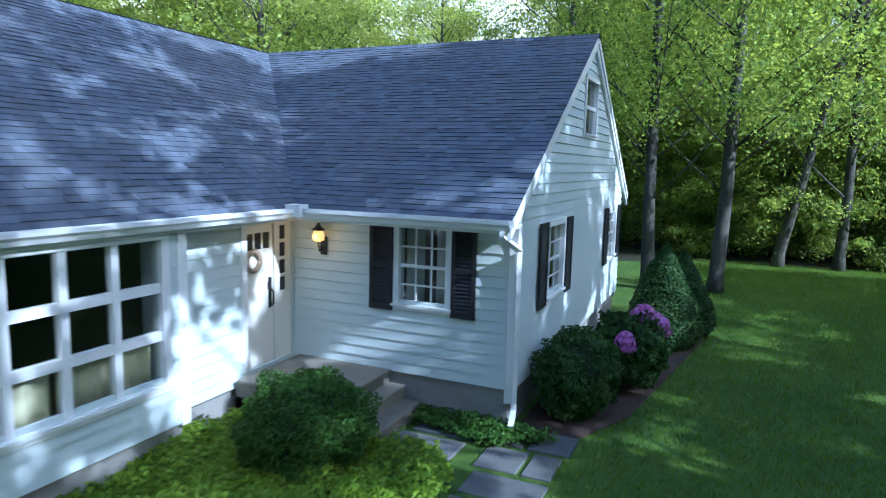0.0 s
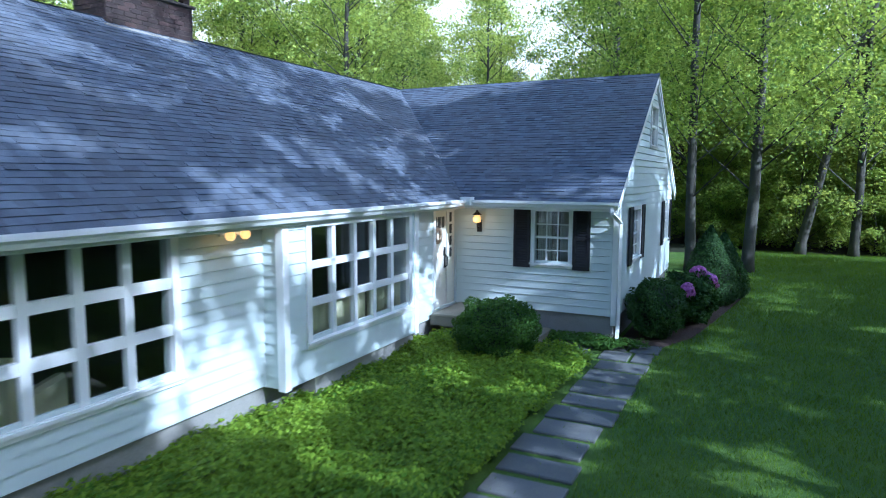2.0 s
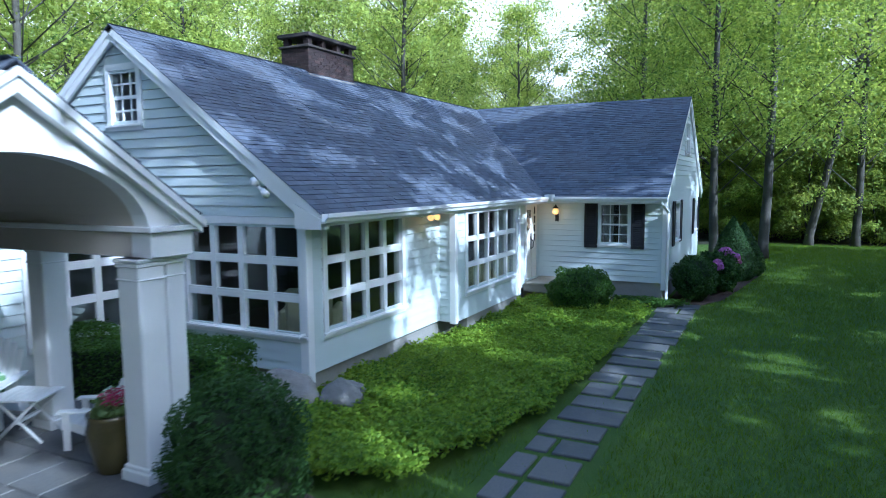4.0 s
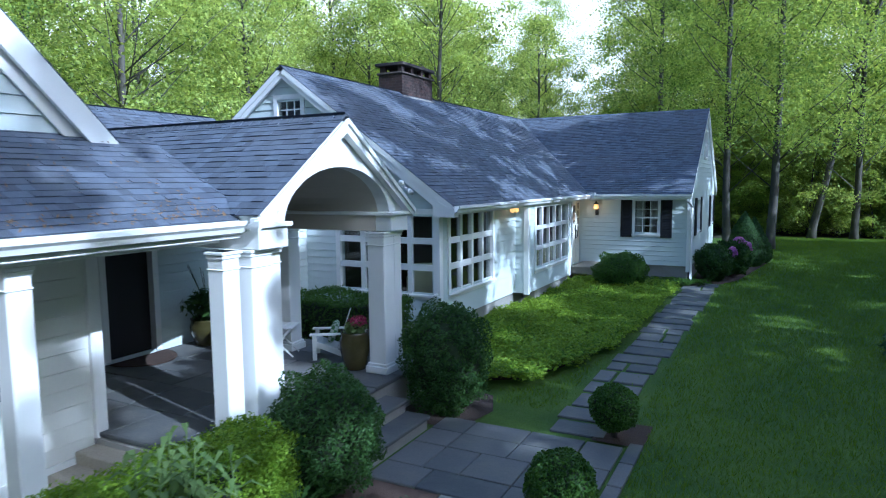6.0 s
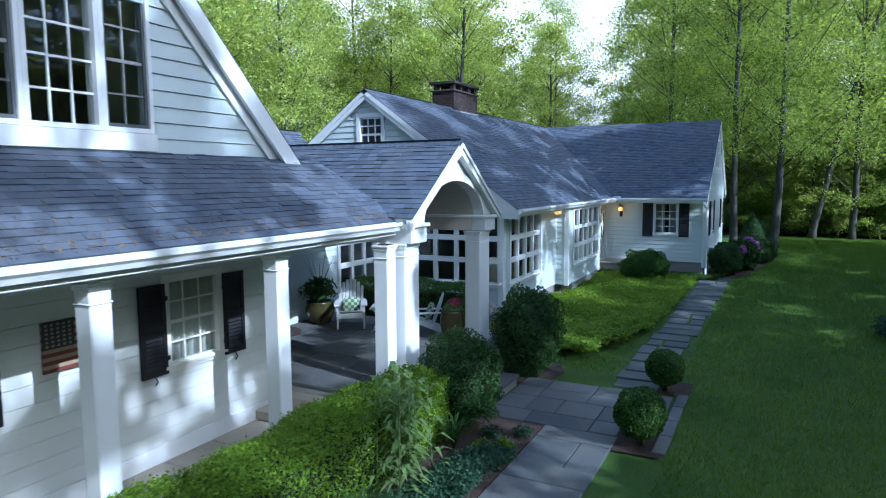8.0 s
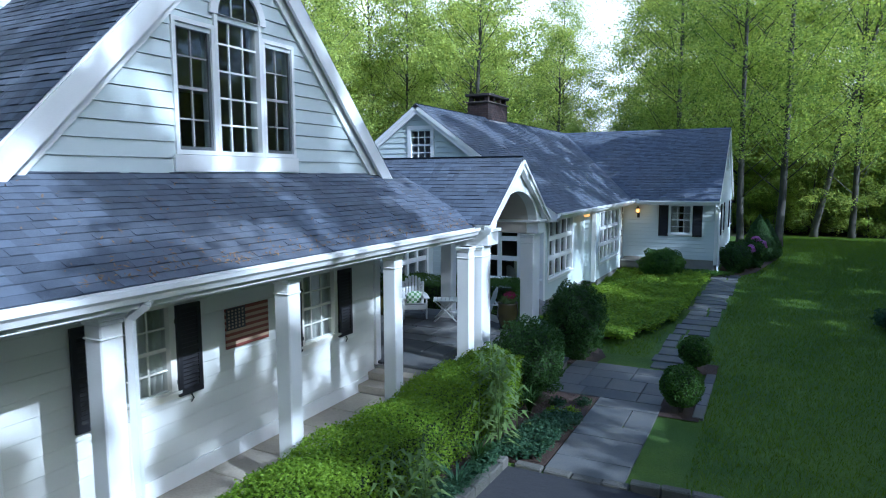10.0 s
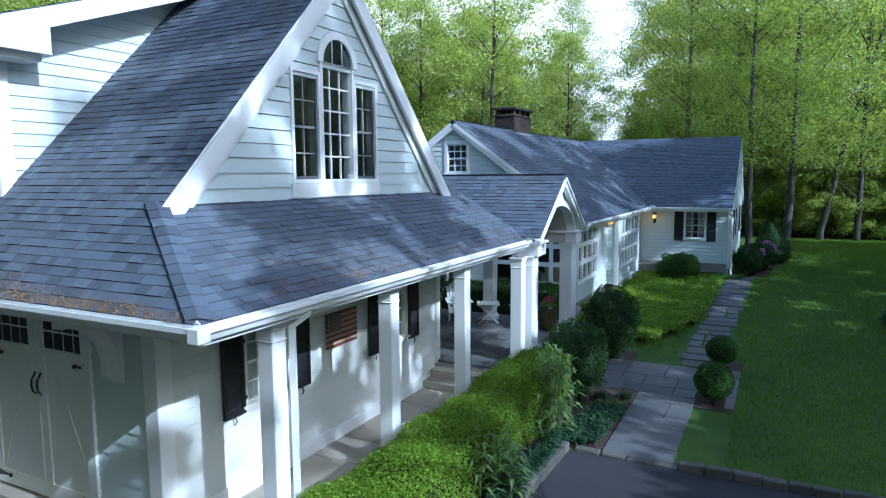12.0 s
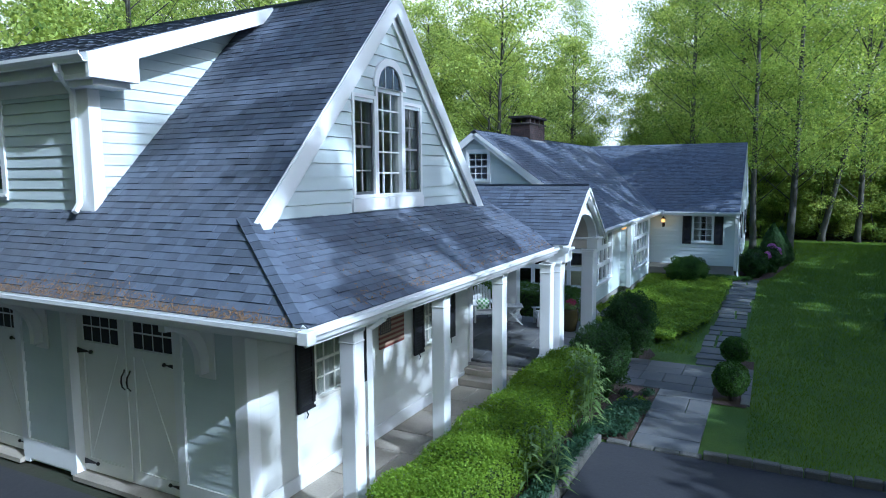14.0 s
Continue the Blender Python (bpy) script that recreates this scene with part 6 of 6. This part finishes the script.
for y in (-0.27, -0.03):
    tube("holder", [(-6.64, -0.15, 2.49), (-6.52, y, 2.48)], (0.03, 0.035), WHITE, fl)
    bm = bmesh.new()
    bmesh.ops.create_uvsphere(bm, u_segments=14, v_segments=10, radius=0.06, matrix=Matrix.Translation((-6.46, y, 2.46)))
    part("bulb", bm, LAMP_GLOW, fl, "glowing warm bulb", smooth=True)
fb = new("eave_light", bpy.data.lights.new("eave_light", 'POINT'))
fb.data.energy, fb.data.color, fb.data.shadow_soft_size = 0.3, (1.0, 0.6, 0.25), 0.08
fb.location = (-6.36, -0.15, 2.44)
# camera and flood fitting on the gable corner
ft = thing("gable_floodlight", "white unlit floodlight fitting under the rake", "outdoor lamp")
tube("arm", [(-7.36, -3.46, 3.02), (-7.36, -3.62, 3.06), (-7.25, -3.66, 3.0)], (0.03, 0.025, 0.025), WHITE, ft)
tube("head", [(-7.36, -3.6, 3.06), (-7.32, -3.74, 3.12)], (0.035, 0.055), WHITE, ft)
tube("head", [(-7.25, -3.64, 3.0), (-7.12, -3.72, 2.93)], (0.035, 0.055), WHITE, ft)
tube("pipe", [(-6.9, -3.5, 2.95), (-6.72, -3.56, 2.9)], (0.025, 0.025), WHITE, ft)
tap = thing("garden_tap", "white outside tap on the corner board", "tap")
tube("spout", [(-6.72, -3.48, 1.02), (-6.72, -3.6, 1.03), (-6.72, -3.63, 0.98)], (0.02, 0.02, 0.016), WHITE, tap)

# wreath on the front door
bm = bmesh.new()
w0 = wd.at(D[0] + 0.16, 1.98, 0.0)
ring = [w0 + Vector((0, 0.13 * math.cos(a * math.tau / 20), 0.13 * math.sin(a * math.tau / 20))) for a in range(21)]
add_tube(bm, ring, [0.035] * 21, 7)
tagged(part("wreath", bm, TAN, smooth=True), "dried twig wreath hanging on the front door", "wreath")


# curtains and furniture behind the glass
def build_curtain(a, b, z0, z1, out, label, material):
    """A hanging cloth with folds between two points in plan."""
    a, b, out = Vector((*a, 0)), Vector((*b, 0)), Vector((*out, 0))
    n = 36
    verts, faces = [], []
    for i in range(n + 1):
        q = a.lerp(b, i / n) + out * (0.025 * math.sin(i * 1.3))
        verts += [(q.x, q.y, z0), (q.x, q.y, z1)]
    for i in range(n):
        faces.append((2 * i, 2 * i + 2, 2 * i + 3, 2 * i + 1))
    ob = from_arrays("curtain", verts, faces, material, smooth=True)
    m = ob.modifiers.new("thickness", 'SOLIDIFY')
    m.thickness = 0.006
    return tagged(ob, label, "curtain")


build_curtain((-5.0, 6.58), (-4.74, 6.58), 1.42, 2.5, (0, 1), "white gathered curtain inside the wing window", CURTAIN)
build_curtain((-4.55, 6.58), (-4.33, 6.58), 1.42, 2.5, (0, 1), "white gathered curtain inside the wing window", CURTAIN)
for o in GW:
    build_curtain((-7.63, o[0] - 16 + 0.0), (-7.63, o[1] - 16), 1.2, 2.2, (1, 0), "thin white curtain inside the garage window", CURTAIN)
build_curtain((-6.49, 1.08), (-6.49, 2.55), 0.9, 1.42, (1, 0), "cream cloth along the lower bay window", CREAM_CLOTH)
build_curtain((-6.5, 2.62), (-6.5, 3.66), 0.9, 1.36, (1, 0), "cream cloth along the lower bay window", CREAM_CLOTH)


def build_armchair(x, y, turn, label):
    ch = thing("armchair", label, "chair", at=pose(x, y, 0.52, 0, 0, turn))
    box("seat", -0.34, 0.34, -0.34, 0.34, 0.16, 0.45, CREAM_CLOTH, ch, 0.05)
    box("backrest", -0.42, -0.26, -0.36, 0.36, 0.2, 0.95, CREAM_CLOTH, ch, 0.05)
    for s in (-1, 1):
        box("armrest", -0.36, 0.34, s * 0.40 - 0.07, s * 0.40 + 0.07, 0.2, 0.62, CREAM_CLOTH, ch, 0.04)
    for x0 in (-0.3, 0.28):
        for y0 in (-0.32, 0.32):
            box("leg", x0 - 0.025, x0 + 0.025, y0 - 0.025, y0 + 0.025, 0, 0.17, BLACK, ch, 0.0)


build_armchair(-7.75, 1.7, 200, "cream upholstered armchair inside the bay")
build_armchair(-7.6, -2.2, 120, "cream upholstered armchair inside the glazed room")

# ---- bed plants ----
def blade_clump(name, x, y, n, h, spread, width, material, label, seed, stems=0, category="plant"):
    """Arching strap leaves from one crown; with stems, upright stalks with whorled leaves."""
    rng = np.random.default_rng(seed)
    pl = thing(name, label, category, at=pose(x, y, 0.01))
    verts, faces = [], []
    for k in range(n):
        a = rng.uniform(0, math.tau)
        reach, top = spread * rng.uniform(0.5, 1.1), h * rng.uniform(0.6, 1.0)
        side_ = Vector((-math.sin(a), math.cos(a), 0)) * width
        prev = None
        for j in range(5):
            f = j / 4
            q = Vector((math.cos(a) * reach * f ** 1.4, math.sin(a) * reach * f ** 1.4, top * (1.9 * f - 1.15 * f * f) + 0.01))
            ww = side_ * (1 - 0.9 * f) if j else side_
            b = len(verts)
            verts += [tuple(q - ww), tuple(q + ww)]
            if j:
                faces.append((b - 2, b - 1, b + 1, b))
    if n:
        from_arrays("leaf_tuft", verts, faces, material, pl)
    for k in range(stems):
        bx, by = rng.normal(0, spread * 0.5, 2)
        top = h * rng.uniform(0.75, 1.1)
        tx, ty = bx + rng.normal(0, 0.05), by + rng.normal(0, 0.05)
        tube("stalk", [(bx, by, 0), ((bx + tx) / 2, (by + ty) / 2, top / 2), (tx, ty, top)], (0.009, 0.008, 0.005), material, pl, sides=5)
        verts, faces = [], []
        for j in range(24):
            f = 0.1 + 0.9 * j / 24
            a = j * 2.4 + rng.normal(0, 0.2)
            c0 = Vector((bx + (tx - bx) * f, by + (ty - by) * f, top * f))
            d = Vector((math.cos(a), math.sin(a), 0.0))
            s_ = Vector((-math.sin(a), math.cos(a), 0)) * width
            ln = 0.33 * (1.1 - 0.5 * f)
            b = len(verts)
            verts += [tuple(c0), tuple(c0 + d * ln * 0.5 + s_ + Vector((0, 0, 0.06))), tuple(c0 + d * ln + Vector((0, 0, -0.02))), tuple(c0 + d * ln * 0.5 - s_ + Vector((0, 0, 0.06)))]
            faces.append((b, b + 1, b + 2, b + 3))
        from_arrays("foliage", verts, faces, material, pl)
    return pl


blade_clump("lily", -4.84, -10.95, 0, 1.3, 0.34, 0.027, LEAF_LILY, "tall pale green lily stalks in the bed", 101, 11)
blade_clump("lily", -4.74, -13.6, 0, 0.8, 0.3, 0.024, LEAF_LILY, "young lily stalks at the hedge's foot", 102, 6)
for k, (x, y, h, r) in enumerate(((-4.75, -9.9, 0.5, 0.42), (-4.72, -11.9, 0.5, 0.4), (-4.66, -12.6, 0.42, 0.42), (-4.7, -13.1, 0.35, 0.35))):
    blade_clump("daylily", x, y, 60, h, r, 0.011, LEAF_BLUE if k > 1 else LEAF_YEW, "clump of arching strap leaves in the bed", 110 + k)
for k, (x, y) in enumerate(((-4.14, -9.12), (-4.2, -9.6), (-4.5, -9.3), (-4.42, -9.75))):
    rng = np.random.default_rng(120 + k)
    pl = thing("bed_flower", "small yellow-green flowering plant in the mulch", "plant", at=pose(x, y, 0.01))
    p, nn = blob(rng, 240, 0.16, 0.16, 0.11, 0.8)
    p[:, 2] = np.abs(p[:, 2])
    leaf_cards("leaves", p + np.array([0, 0, 0.03]), nn, 0.05, LEAF_HEDGE if k % 2 else LEAF_BLUE, pl, rng)
build_shrub("low_shrub", 1.35, -0.9, 0.75, 0.9, 0.5, LEAF_BLUE, 4200, 0.09, "low blue-green shrub in a lawn island", 130)

# fallen leaves and needles on the garage roof
rng = np.random.default_rng(140)
n = 3400
lx_ = -6.15 - rng.random(n) ** 0.8 * 9
ly_ = EY - 0.03 + np.abs(rng.normal(0, 1, n)) * (0.04 + 0.06 * np.exp(-((lx_ + 9.6) / 1.6) ** 2))
pz = EZ + GS * (ly_ - EY) + 0.03
p = np.stack([lx_, ly_, pz], 1)
m_ = 700
ly2 = rng.uniform(-16, -9.3, m_)
lx2 = PX - np.abs(rng.normal(0, 0.12, m_)) - 0.02
lx2[:260] = PX - rng.uniform(0, 1.3, 260)
p2 = np.stack([lx2, ly2, PEZ + PS * (PX - lx2) + 0.03], 1)
nrm = np.concatenate([np.tile([0, -0.7, 0.7], (n, 1)), np.tile([0.5, 0, 0.85], (m_, 1))])
tagged(leaf_cards("roof_litter", np.concatenate([p, p2]), nrm, 0.05, LITTER, None, rng, 0.3, jitter=0.3), "rust-brown fallen needles along the roof edge", "leaf litter", kind="stuff")
